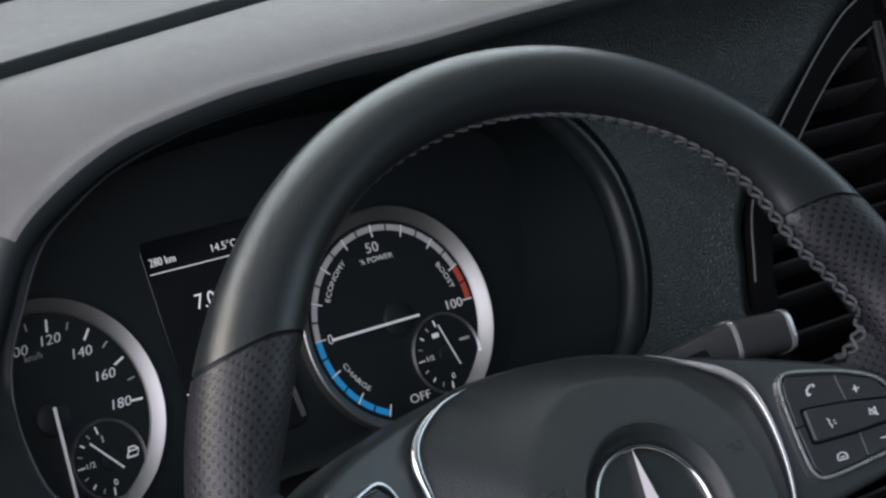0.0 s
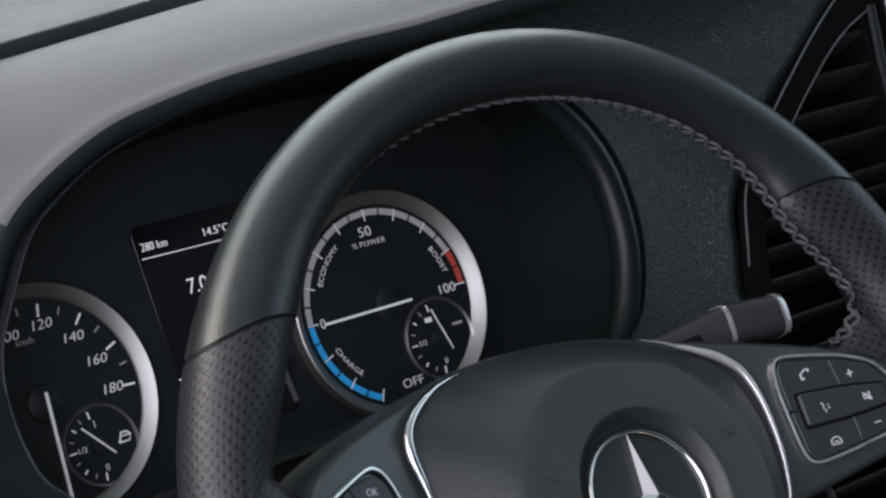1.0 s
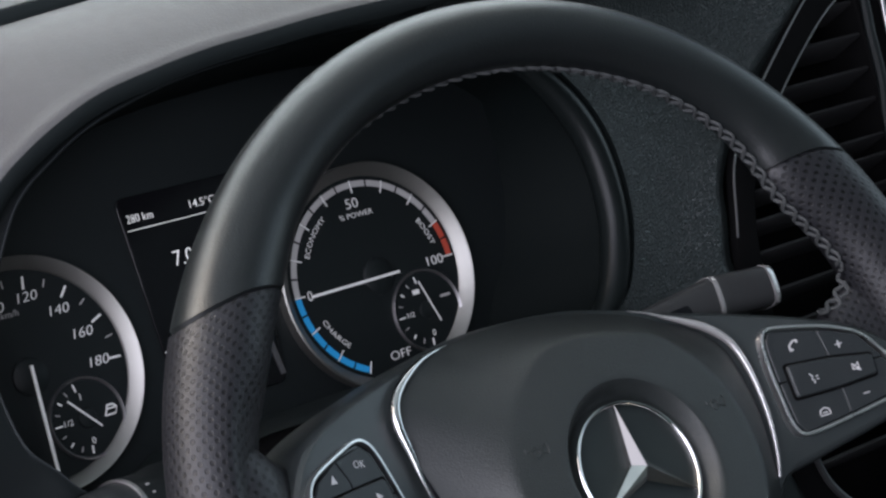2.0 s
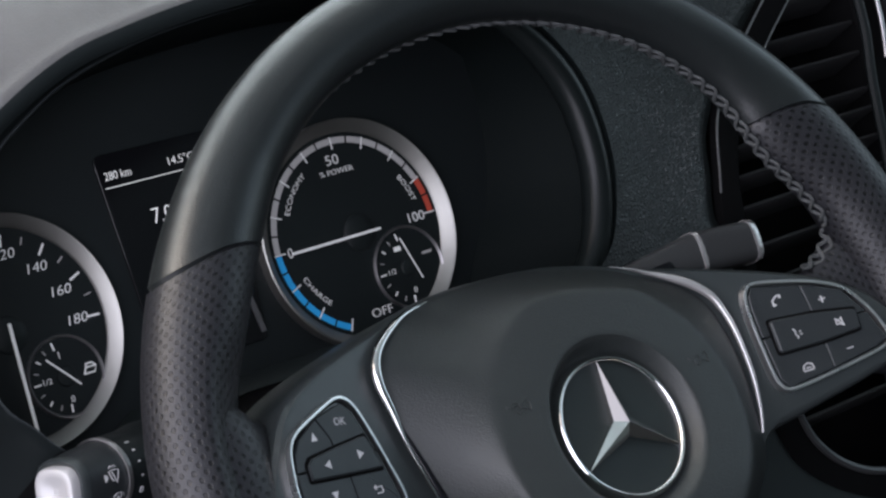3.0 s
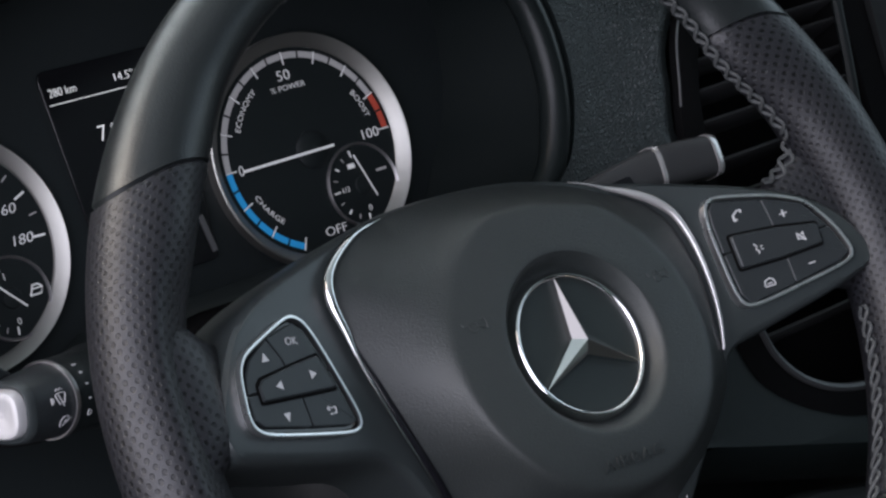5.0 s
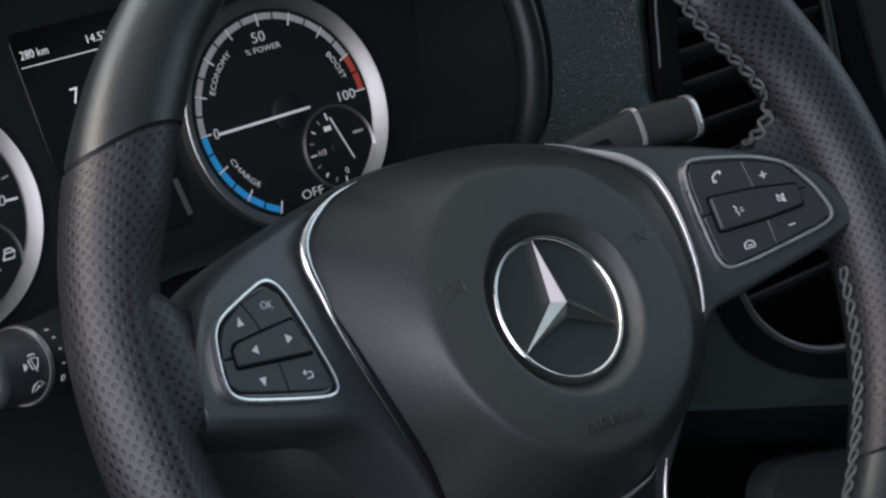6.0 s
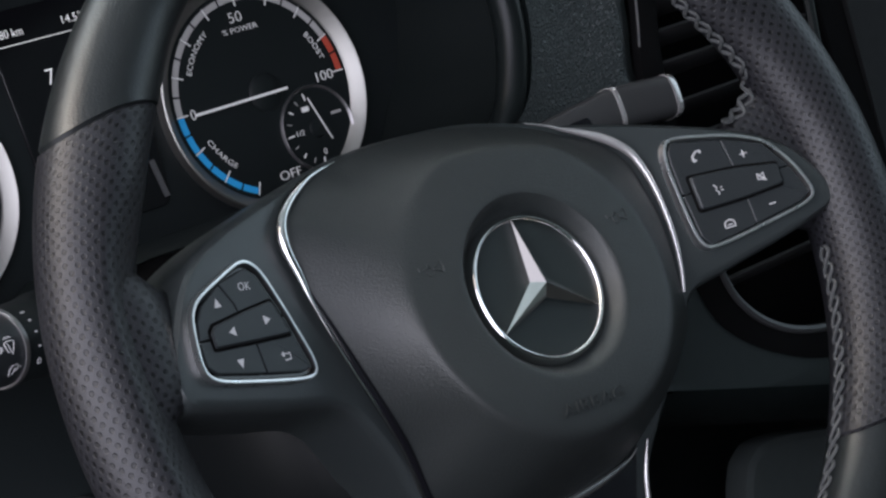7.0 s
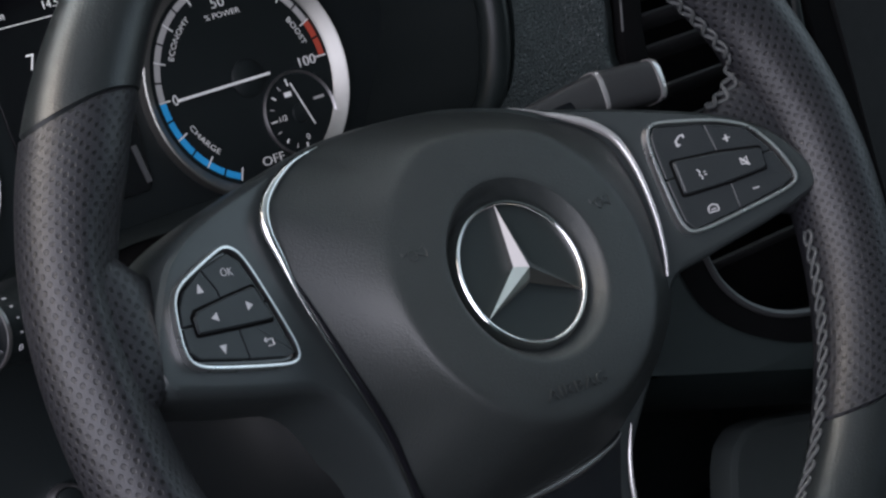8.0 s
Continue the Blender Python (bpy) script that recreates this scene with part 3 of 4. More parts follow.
pod_left = rounded([(-0.1119, 0.0350), (-0.1239, 0.0305), (-0.1370, 0.0250), (-0.1408, 0.0198), (-0.1428, 0.0045), (-0.1388, 0.0010), (-0.1206, -0.0022), (-0.0990, -0.0054), (-0.0942, -0.0040), (-0.1006, 0.0155), (-0.1066, 0.0315)], 4, 0.4)
pod_right = rounded([(0.0945, 0.0402), (0.0915, 0.0365), (0.0908, 0.0270), (0.0925, 0.0010), (0.0958, -0.0048), (0.1370, 0.0008), (0.1435, 0.0035), (0.1390, 0.0165), (0.1310, 0.0285), (0.1180, 0.0345)], 4, 0.35)


def frame_ring(outline, w, place, z0, z1):
    o = [Vector((q[0], q[1], 0)) for q in outline]
    rows = [(shrink(o, -w), z0), (shrink(o, -0.8 * w), z1 - 0.0002), (shrink(o, -0.5 * w), z1), (shrink(o, -0.2 * w), z1 - 0.0002), (o, z0)]
    bm = loft([[place(Vector((q.x, q.y, z))) for q in r] for r, z in rows], cap=False)
    return bm


def wider(poly, d):
    mx, my = sum(q[0] for q in poly) / len(poly), sum(q[1] for q in poly) / len(poly)
    return [(q[0] + math.copysign(d, q[0] - mx), q[1] + math.copysign(d, q[1] - my)) for q in poly]


def button_panel(s, outline, cells, rocker, prints):
    outline = shrink(outline, -0.0008) if s < 0 else outline
    place = on_arm(s)
    panel = part("button_panel", slab(shrink(outline, 0.0002), -0.003, 0.0008, 0.0004, place), GLOSS, wheel, "raised panel of black buttons in a chrome frame")
    part("chrome_frame", frame_ring(outline, 0.0019, place, -0.002, 0.0030), BRIGHT, panel, "bright chrome frame round the buttons")
    for poly, lift in cells:
        part("button", slab(rounded(poly, 3, 0.06), -0.001, lift, 0.0004, place), BUTTON, panel)
    part("rocker_gap", slab(rounded(wider(rocker, 0.0010), 3, 0.10), 0.001, 0.00275, 0.0001, place), DUCT, panel, "dark gap round the rocker button")
    part("rocker_button", slab(rounded(rocker, 3, 0.10), 0.001, 0.0040, 0.0007, place), BUTTON, panel)
    for p in prints(place):
        part("button_symbol", p, SYMBOL, panel, "pale grey printed symbol", smooth=False)
    return panel


def strokes(place, x, y, lines, w=0.0003, z=0.0027):
    return join(*[tube([place(Vector((x + a, y + b, z))) for a, b in line], w, 4) for line in lines])


def plate(place, x, y, pts, z=0.0026):
    return loft([[place(Vector((x + a, y + b, h))) for a, b in pts] for h in (z, z + 0.0002)])


def prints_left(place):
    r = 0.0019
    tri = lambda d: [(r * math.cos(radians(d + k)), r * math.sin(radians(d + k))) for k in (0, 125, 235)]
    out = [plate(place, -0.1293, 0.0239, tri(90)), plate(place, -0.1274, 0.0139, tri(180), 0.0041), plate(place, -0.1108, 0.0152, tri(0), 0.0041), plate(place, -0.1272, 0.0037, tri(270))]
    out.append(strokes(place, -0.1060, 0.0020, [[(-0.0021, 0.0009), (0.0018, 0.0009), (0.0018, -0.0012), (-0.0010, -0.0012)], [(-0.0011, 0.0016), (-0.0021, 0.0009), (-0.0011, 0.0002)]]))
    return out


def prints_right(place):
    out = [strokes(place, 0.1025, 0.0312, [[(-0.0016, -0.0020), (-0.0016, 0.0002), (0.0004, 0.0018), (0.0020, 0.0018)], [(-0.0016, -0.0020), (-0.0004, -0.0016)], [(0.0020, 0.0018), (0.0018, 0.0006)]], 0.0005)]
    out.append(strokes(place, 0.1211, 0.0266, [[(-0.0015, 0), (0.0015, 0)], [(0, -0.0015), (0, 0.0015)]], 0.00035))
    out.append(strokes(place, 0.1056, 0.0160, [[(-0.0016, 0.0022), (-0.0006, 0.0008), (-0.0012, -0.0002), (-0.0002, -0.0012), (-0.0006, -0.0022)], [(0.0008, 0.0004), (0.0016, 0.0006)], [(0.0008, -0.0006), (0.0018, -0.0008)]], 0.0003, 0.0042))
    out.append(strokes(place, 0.1239, 0.0155, [[(-0.0014, -0.0008), (-0.0014, 0.0008), (0.0, 0.0008), (0.0012, 0.0018), (0.0012, -0.0018), (0.0, -0.0008), (-0.0014, -0.0008)], [(-0.0016, 0.0018), (0.0018, -0.0018)]], 0.0003, 0.0042))
    out.append(strokes(place, 0.1062, 0.0017, [[(-0.0022, -0.0008), (-0.0018, 0.0010), (0.0, 0.0018), (0.0018, 0.0010), (0.0022, -0.0008)], [(-0.0022, -0.0012), (0.0022, -0.0012)], [(-0.001, -0.0002), (0.001, -0.0002)]], 0.00035))
    out.append(strokes(place, 0.1257, 0.0043, [[(-0.0014, 0), (0.0014, 0)]], 0.00035))
    return out


# left: up, OK, down, back, with a rocker for left and right over them
cells_left = [([(-0.1262, 0.0301), (-0.1219, 0.0227), (-0.1205, 0.0140), (-0.1418, 0.0132), (-0.1402, 0.0192), (-0.1366, 0.0241)], 0.0026),
              ([(-0.1119, 0.0339), (-0.1258, 0.0302), (-0.1215, 0.0226), (-0.1201, 0.0140), (-0.1010, 0.0158), (-0.1072, 0.0305)], 0.0026),
              ([(-0.1419, 0.0128), (-0.1180, 0.0132), (-0.1172, -0.0018), (-0.1386, 0.0020), (-0.1421, 0.0050)], 0.0026),
              ([(-0.1177, 0.0132), (-0.1008, 0.0154), (-0.0954, -0.0033), (-0.0990, -0.0044), (-0.1169, -0.0018)], 0.0026)]
rocker_left = [(-0.1364, 0.0150), (-0.1340, 0.0172), (-0.1195, 0.0196), (-0.1055, 0.0213), (-0.1010, 0.0090), (-0.1180, 0.0093), (-0.1364, 0.0098)]
cells_right = [([(0.0945, 0.0390), (0.1138, 0.0346), (0.1160, 0.0180), (0.0921, 0.0180), (0.0917, 0.0310), (0.0922, 0.0360)], 0.0026),
               ([(0.1141, 0.0346), (0.1300, 0.0286), (0.1378, 0.0168), (0.1163, 0.0180)], 0.0026),
               ([(0.0922, 0.0176), (0.1160, 0.0176), (0.1166, -0.0016), (0.0966, -0.0040), (0.0938, 0.0005)], 0.0026),
               ([(0.1163, 0.0176), (0.1380, 0.0164), (0.1424, 0.0042), (0.1370, 0.0018), (0.1169, -0.0015)], 0.0026)]
rocker_right = [(0.0962, 0.0240), (0.1150, 0.0222), (0.1325, 0.0190), (0.1322, 0.0107), (0.1150, 0.0098), (0.0967, 0.0101)]
panel_left = button_panel(-1, pod_left, cells_left, rocker_left, prints_left)
button_panel(1, pod_right, cells_right, rocker_right, prints_right)
writing("button_lettering", "OK", -0.1148, 0.0277, 0.0027, 0.0040, SYMBOL, panel_left, -4, "pale grey printed letters", on_arm(-1))


# ---- instrument cluster ----
cluster = thing("instrument_cluster", CLUSTER, "black instrument cluster with two chrome-ringed dials and a lit display", "instrument cluster")
opening = [(-0.1838, 0.0381), (-0.1709, 0.0572), (-0.154, 0.069), (-0.1351, 0.0784), (-0.1092, 0.0856), (-0.0833, 0.0896), (-0.057, 0.0916), (-0.0299, 0.093), (0.004, 0.0920), (0.038, 0.0865), (0.066, 0.0740), (0.0865, 0.0562),
           (0.0995, 0.0323), (0.1022, 0.0044), (0.0967, -0.0193), (0.0845, -0.0388), (0.060, -0.0485), (0.0, -0.051), (-0.05, -0.049), (-0.10, -0.046), (-0.14, -0.052), (-0.160, -0.0560), (-0.1757, -0.0441), (-0.1835, -0.0343), (-0.1926, -0.0228), (-0.1965, 0.0), (-0.1935, 0.02)]
opening = spline([(*q, 0) for q in opening], 4, True)


def face_edge(q, k):
    """The wall of the binnacle runs in towards the power dial on its far side."""
    far = float(np.interp(q.y, (-0.05, -0.03, -0.02, -0.009, 0.0, 0.015, 0.04, 0.08), (0.040, 0.0535, 0.060, 0.0685, 0.0735, 0.0790, 0.083, 0.081)))
    return q.x * k - 0.001 if q.x < far else far * k - 0.001


part("face_panel", slab([Vector((face_edge(q, 0.995), max(q.y, -0.047), 0)) for q in opening], -0.012, -0.0006, 0.0004), FACE, cluster, "matt black panel behind the dials")

GAUGE_R, BAND_R = 0.0443, 0.0406


def gauge_bezel(cx, k, parent_label):
    prof = [(0.0422, -0.0005), (0.0424, 0.0002), (0.0432, 0.0008), (0.0467, 0.0043), (0.0473, 0.0046), (0.0478, 0.0041), (0.0480, -0.0006)]
    return part("gauge_bezel", lathe([(r * k, z) for r, z in prof], 128, cx, 0), BEZEL, cluster, parent_label)


gauge_bezel(0.0, 1.0, "satin chrome ring of the power dial")
gauge_bezel(-0.1605, 0.945, "satin chrome ring of the speed dial")
dial_r = part("dial", slab(disc(0.0424, 0, 0, 96), -0.0006, 0.0, 0.0001), FACE, cluster, "black power dial face")
dial_l = part("dial", slab(disc(0.0402, -0.1605, 0, 96), -0.0006, 0.0, 0.0001), FACE, cluster, "black speed dial face")


def arc_band(r0, r1, a0, a1, z0, z1, cx=0.0, cy=0.0):
    n = max(4, int(abs(a1 - a0) / 2))
    ring = lambda r, z: [Vector((cx + r * math.cos(radians(a0 + (a1 - a0) * i / n)), cy + r * math.sin(radians(a0 + (a1 - a0) * i / n)), z)) for i in range(n + 1)]
    return loft([ring(r0, z0), ring(r0, z1), ring(r1, z1), ring(r1, z0)], closed=False, cap=False)


STEP = 22.5
for i in range(16):
    a = 180 - i * STEP / 2
    mat = RED_PRINT if i >= 14 else GREY_PRINT
    part("scale_segment", arc_band(0.0380, BAND_R, a - 0.6, a - STEP / 2 + 0.6, 0.0, 0.0003), mat, dial_r)
for i in range(6):
    a = 180 + i * STEP / 2
    part("scale_segment", arc_band(0.0380, BAND_R, a + 0.6, a + STEP / 2 - 0.6, 0.0, 0.0003), BLUE_PRINT, dial_r)
for i in range(12):
    a = radians(180 + 3 * STEP - i * STEP)
    r0, r1 = (0.0358, 0.0410)
    part("scale_tick", bar((r0 + r1) / 2 * math.cos(a), (r0 + r1) / 2 * math.sin(a), r1 - r0, 0.0005, math.degrees(a), 0.0003, 0.0005), PRINT, dial_r, smooth=False)


def word(words, x, y, size, turn, parent, mat=PRINT, squeeze=0.9, slant=0.0):
    writing("dial_lettering", words, x, y, 0.0003, size, mat, parent, turn, squeeze=squeeze, slant=slant)


word("50", -0.0017, 0.0315, 0.0060, 0, dial_r, squeeze=1.15)
word("% POWER", -0.0010, 0.0266, 0.0032, 0, dial_r, squeeze=1.2)
word("100", 0.0309, -0.0005, 0.0058, 0, dial_r, squeeze=1.15)
word("OFF", 0.0016, -0.0340, 0.0053, 0, dial_r, squeeze=1.2)


def arc_word(words, middle, squeeze, inward=False, radius=0.0332, size=0.0031):
    """Words bent along the scale; inward: their tops point to the dial's middle."""
    k = -1 if inward else 1
    bend = lambda v: Vector(((radius + k * v.y) * math.cos(radians(middle) - k * v.x / radius), (radius + k * v.y) * math.sin(radians(middle) - k * v.x / radius), v.z))
    writing("dial_lettering", words, 0, 0, 0.0003, size, PRINT, dial_r, 0.0, "", bend, 0.0001, squeeze)


arc_word("ECONOMY", 137.5, 1.15, size=0.0034)
arc_word("BOOST", 22.0, 1.2, radius=0.0334, size=0.0033)
arc_word("CHARGE", -145.0, 1.35, True, 0.0326)
word("0", -0.0335, -0.0006, 0.0060, 0, dial_r)


def needle(x0, y0, x1, y1, w, parent, z=0.0060):
    d = Vector((x1 - x0, y1 - y0))
    t = math.degrees(math.atan2(d.y, d.x))
    return part("needle", bar((x0 + x1) / 2, (y0 + y1) / 2, d.length, w, t, z, z + 0.0008), PRINT, parent, "slim white pointer", smooth=False)


def cap(cx, cy, r, parent, h=0.005):
    return part("needle_cap", lathe([(0.0001, h), (r * 0.85, h), (r, h - 0.0008), (r, 0.0)], 40, cx, cy), DARK, parent, "round black pointer hub")


needle(0.0110, -0.0008, -0.0336, -0.0009, 0.0011, dial_r, 0.0016)
cap(0.0017, -0.0002, 0.0078, dial_r, 0.0014)
needle(-0.1592, 0.0040, -0.1604, -0.0366, 0.0011, dial_l, 0.0016)
cap(-0.1598, 0.0, 0.0072, dial_l, 0.0014)

# speed scale
for i, (speed, a, x, y) in enumerate(((100, 105.9, -0.1680, 0.0272), (120, 78.7, -0.1533, 0.0287), (140, 51.5, -0.1422, 0.0211), (160, 24.3, -0.1354, 0.0105), (180, -2.8, -0.1321, -0.0014))):
    c, s = math.cos(radians(a)), math.sin(radians(a))
    part("scale_tick", bar(-0.1595 + 0.0348 * c, 0.0348 * s, 0.0048, 0.0008, a, 0.0, 0.0004), PRINT, dial_l, smooth=False)
    word(str(speed), x + (0.0006 if speed == 100 else 0.0), y, 0.0054, 0, dial_l, squeeze=1.18, slant=0.18)
    if i:
        b = radians(a + 13.6)
        part("scale_tick", bar(-0.1595 + 0.0354 * math.cos(b), 0.0354 * math.sin(b), 0.0030, 0.0005, math.degrees(b), 0.0, 0.0004), GREY_PRINT, dial_l, smooth=False)
word("km/h", -0.1613, 0.0240, 0.0036, 0, dial_l, GREY_PRINT, 1.05, 0.18)
part("scale_mark", bar(-0.1640, -0.0335, 0.0030, 0.0009, 80, 0.0, 0.0004), PRINT, dial_l, smooth=False)


def sub_dial(cx, cy, r, left):
    k = r / 0.0149
    ring = part("sub_dial", lathe([(r - 0.0007, 0.0004), (r - 0.0006, 0.0008), (r + 0.0001, 0.0015), (r + 0.0004, 0.0010), (r + 0.0005, 0.0)], 72, cx, cy), SATIN, cluster, "small dial with a thin metal ring")
    part("sub_dial_face", slab(disc(r - 0.0005, cx, cy, 48), 0.0, 0.0004, 0.0001), FACE, ring)
    for n in range(9):
        a = 100 + 20.5 * n
        c, s = math.cos(radians(a)), math.sin(radians(a))
        part("scale_tick", bar(cx + 0.0118 * k * c, cy + 0.0118 * k * s, 0.0030 if n in (0, 4, 8) else 0.0020, 0.0006 if n % 2 == 0 else 0.0004, a, 0.0004, 0.0007), PRINT if n % 2 == 0 else GREY_PRINT, ring, smooth=False)
    writing("dial_lettering", "1/2", cx - 0.0080 * k, cy - 0.0002, 0.0006, 0.0031, PRINT, ring, squeeze=1.15)
    writing("dial_lettering", "0", cx + 0.0001, cy - 0.0087 * k, 0.0006, 0.0036, PRINT, ring)
    if left:
        writing("dial_lettering", "1", cx - 0.0006, cy + 0.0080, 0.0006, 0.0040, PRINT, ring)
        box = [(-0.0024, -0.0016), (0.0020, -0.0016), (0.0030, 0.0006), (-0.0012, 0.0006), (-0.0024, -0.0016)]
        lid = [(-0.0012, 0.0006), (-0.0008, 0.0020), (0.0016, 0.0020), (0.0030, 0.0006)]
        part("battery_symbol", join(*[tube([Vector((cx + 0.0096 + a, cy + 0.0003 + b, 0.0008)) for a, b in p], 0.00036, 5) for p in (box, lid)]), PRINT, ring, "printed battery outline")
        part("needle", bar(cx - 0.0012, cy + 0.0018, 0.0165, 0.0006, -48, 0.0017, 0.0021), PRINT, ring, smooth=False)
    else:
        part("scale_mark", bar(cx - 0.0034, cy + 0.0086, 0.0034, 0.0020, 0, 0.0004, 0.0007), PRINT, ring, smooth=False)
        part("scale_mark", bar(cx + 0.0108, cy + 0.0040, 0.0050, 0.0011, 0, 0.0004, 0.0007), GREY_PRINT, ring, smooth=False)
        part("needle", bar(cx + 0.0014, cy + 0.0034, 0.0195, 0.00045, -72, 0.0017, 0.0021), PRINT, ring, smooth=False)
    part("needle_cap", lathe([(0.0001, 0.0015), (0.0036, 0.0011), (0.0040, 0.0004)], 24, cx, cy), DARK, ring)


sub_dial(0.0206, -0.0197, 0.0171, False)
sub_dial(-0.1426, -0.0206, 0.0152, True)

# display between the dials
screen = part("display", slab(rounded([(-0.1075, 0.0560), (-0.1030, -0.0300), (-0.0545, -0.0300), (-0.0500, 0.0560)], 3, 0.06), -0.0006, 0.0006, 0.0003), SCREEN, cluster, "dark glass display with lit white figures")
writing("display_text", "280 km", -0.0985, 0.0472, 0.0008, 0.0046, GLOW, screen, squeeze=0.86)
writing("display_text", "14.5°C", -0.0704, 0.0473, 0.0008, 0.0045, GLOW, screen, squeeze=1.0)
writing("display_text", "7.0", -0.0848, 0.0280, 0.0008, 0.0088, GLOW, screen, squeeze=0.9)
part("display_line", bar(-0.0812, 0.0429, 0.0478, 0.0003, 0, 0.0006, 0.0009), GLOW, screen, smooth=False)
part("display_mark", bar(-0.1032, -0.0056, 0.0012, 0.0005, 0, 0.0006, 0.0009), GLOW, screen, smooth=False)
for x, y in ((-0.0654, -0.0153), (-0.0708, -0.0209)):
    part("display_mark", bar(x, y, 0.0034, 0.0042, 0, 0.0006, 0.0009), GLOW, screen, smooth=False)
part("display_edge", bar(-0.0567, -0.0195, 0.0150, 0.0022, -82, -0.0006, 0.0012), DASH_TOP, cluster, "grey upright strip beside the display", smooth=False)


# ---- dashboard ----
dashboard = thing("dashboard", CLUSTER, "dark grained vinyl dashboard with a hooded instrument binnacle", "dashboard")
# inner wall of the binnacle
rings = [[Vector((face_edge(q, 0.985), max(q.y * 0.985, -0.0415 if q.x > -0.13 else -0.047), -0.0004)) for q in opening],
         [Vector((q.x * 0.992 - 0.0005 - 0.45 * (q.x - face_edge(q, 1.0) - 0.001), max(q.y * 0.99, -0.044 if q.x > -0.13 else -0.05), 0.025)) for q in opening],
         [Vector((q.x, q.y, 0.050 - 0.003 * smooth_step(-0.02, 0.09, q.x))) for q in opening],
         [Vector((q.x + 0.001 * (1 if q.x > 0 else -1), q.y + 0.0015, 0.0545 - 0.0045 * smooth_step(-0.02, 0.09, q.x))) for q in opening]]
part("binnacle_wall", loft(rings, cap=False), BINNACLE, dashboard, "black inner wall of the binnacle")
low = [i for i, q in enumerate(opening) if q.y < -0.044 and q.x > -0.135]
part("binnacle_ledge", loft([[r[i] + Vector((0, 0.0006, 0)) for i in low] for r in rings], closed=False, cap=False), LOWER, dashboard, "dark ledge under the dials")
bead = [Vector((q.x - 0.0070 * smooth_step(0.03, 0.09, q.x), q.y, 0.0458)) for q in opening[38:66]]
part("binnacle_bead", tube(bead, [0.0036 + 0.0029 * smooth_step(0.06, 0.098, q.x) for q in opening[38:66]], 16), BEAD, dashboard, "rounded black edge inside the binnacle")
# fascia round the opening, out to the hood's crest and to the vent
surround = [(-0.1975, 0.037, 0.060), (-0.183, 0.0605, 0.060), (-0.1637, 0.0742, 0.060), (-0.1375, 0.0866, 0.060), (-0.1123, 0.0925, 0.060), (-0.0867, 0.0966, 0.060), (-0.0608, 0.0987, 0.060), (-0.030, 0.1010, 0.060), (0.003, 0.1020, 0.062), (0.050, 0.1046, 0.071), (0.138, 0.1080, 0.074), (0.272, 0.0890, 0.050),
            (0.1990, 0.0368, 0.049), (0.1660, 0.0030, 0.049), (0.1590, -0.0193, 0.049), (0.1544, -0.0379, 0.049), (0.149, -0.075, 0.052), (0.0, -0.061, 0.056), (-0.05, -0.058, 0.058), (-0.10, -0.055, 0.060), (-0.14, -0.061, 0.050), (-0.170, -0.069, 0.044), (-0.198, -0.058, 0.040), (-0.218, -0.040, 0.044), (-0.220, -0.018, 0.056), (-0.214, 0.0, 0.060), (-0.2078, 0.02, 0.060)]
outer = spline(surround, 4, True)
inner = [Vector((q.x + 0.001 * (1 if q.x > 0 else -1), q.y + 0.0015, 0.0545 - 0.0045 * smooth_step(-0.02, 0.09, q.x))) for q in opening]
rings = []
for k in (0.0, 0.04, 0.1, 0.25, 0.5, 0.75, 0.84, 0.90, 0.95, 1.0):
    ring = []
    for i, (a, b) in enumerate(zip(inner, outer)):
        side = 78 < i < 102
        z = a.z + (b.z - a.z) * (k ** 0.45 if side else k)
        sink = float(np.interp(i, (0, 24, 32, 38, 42, 56, 78, 80, 101, 103), (-0.0035, -0.0035, -0.006, -0.010, -0.009, -0.003, -0.002, 0.0, 0.0, -0.0035)))
        z += sink * math.sin(math.pi * min(1.0, k * 1.15))
        if 43 < i < 69:
            z -= 0.0055 * smooth_step(0.82, 1.0, k) - 0.0012 * smooth_step(0.6, 0.82, k)
        ring.append(Vector((a.x + (b.x - a.x) * k, a.y + (b.y - a.y) * k, z)))
    rings.append(ring)
part("fascia", loft([r[34:69] for r in rings], closed=False, cap=False), DASH, dashboard, "grained black vinyl fascia round the instruments")
part("binnacle_lip", loft([r[88:] + r[:35] for r in rings], closed=False, cap=False), DARK, dashboard, "smooth black lip over the binnacle")
# same fascia skin; near-black colour puts in the shade below the ledge
part("sill_shade", loft([r[68:89] for r in rings], closed=False, cap=False), DUCT, dashboard, "fascia skin under the binnacle, coloured black for the shade there")
ridge = inner[86:] + inner[:26]
part("binnacle_ridge", tube(ridge, [0.0001 + 0.0006 * min(1.0, i / 12, (len(ridge) - 1 - i) / 12) for i in range(len(ridge))], 8), BUTTON, dashboard, "thin grey ridge round the binnacle's mouth")

AHEAD, UP = Vector((0, 0.4381, -0.8989)), Vector((0, 0.8989, 0.4381))
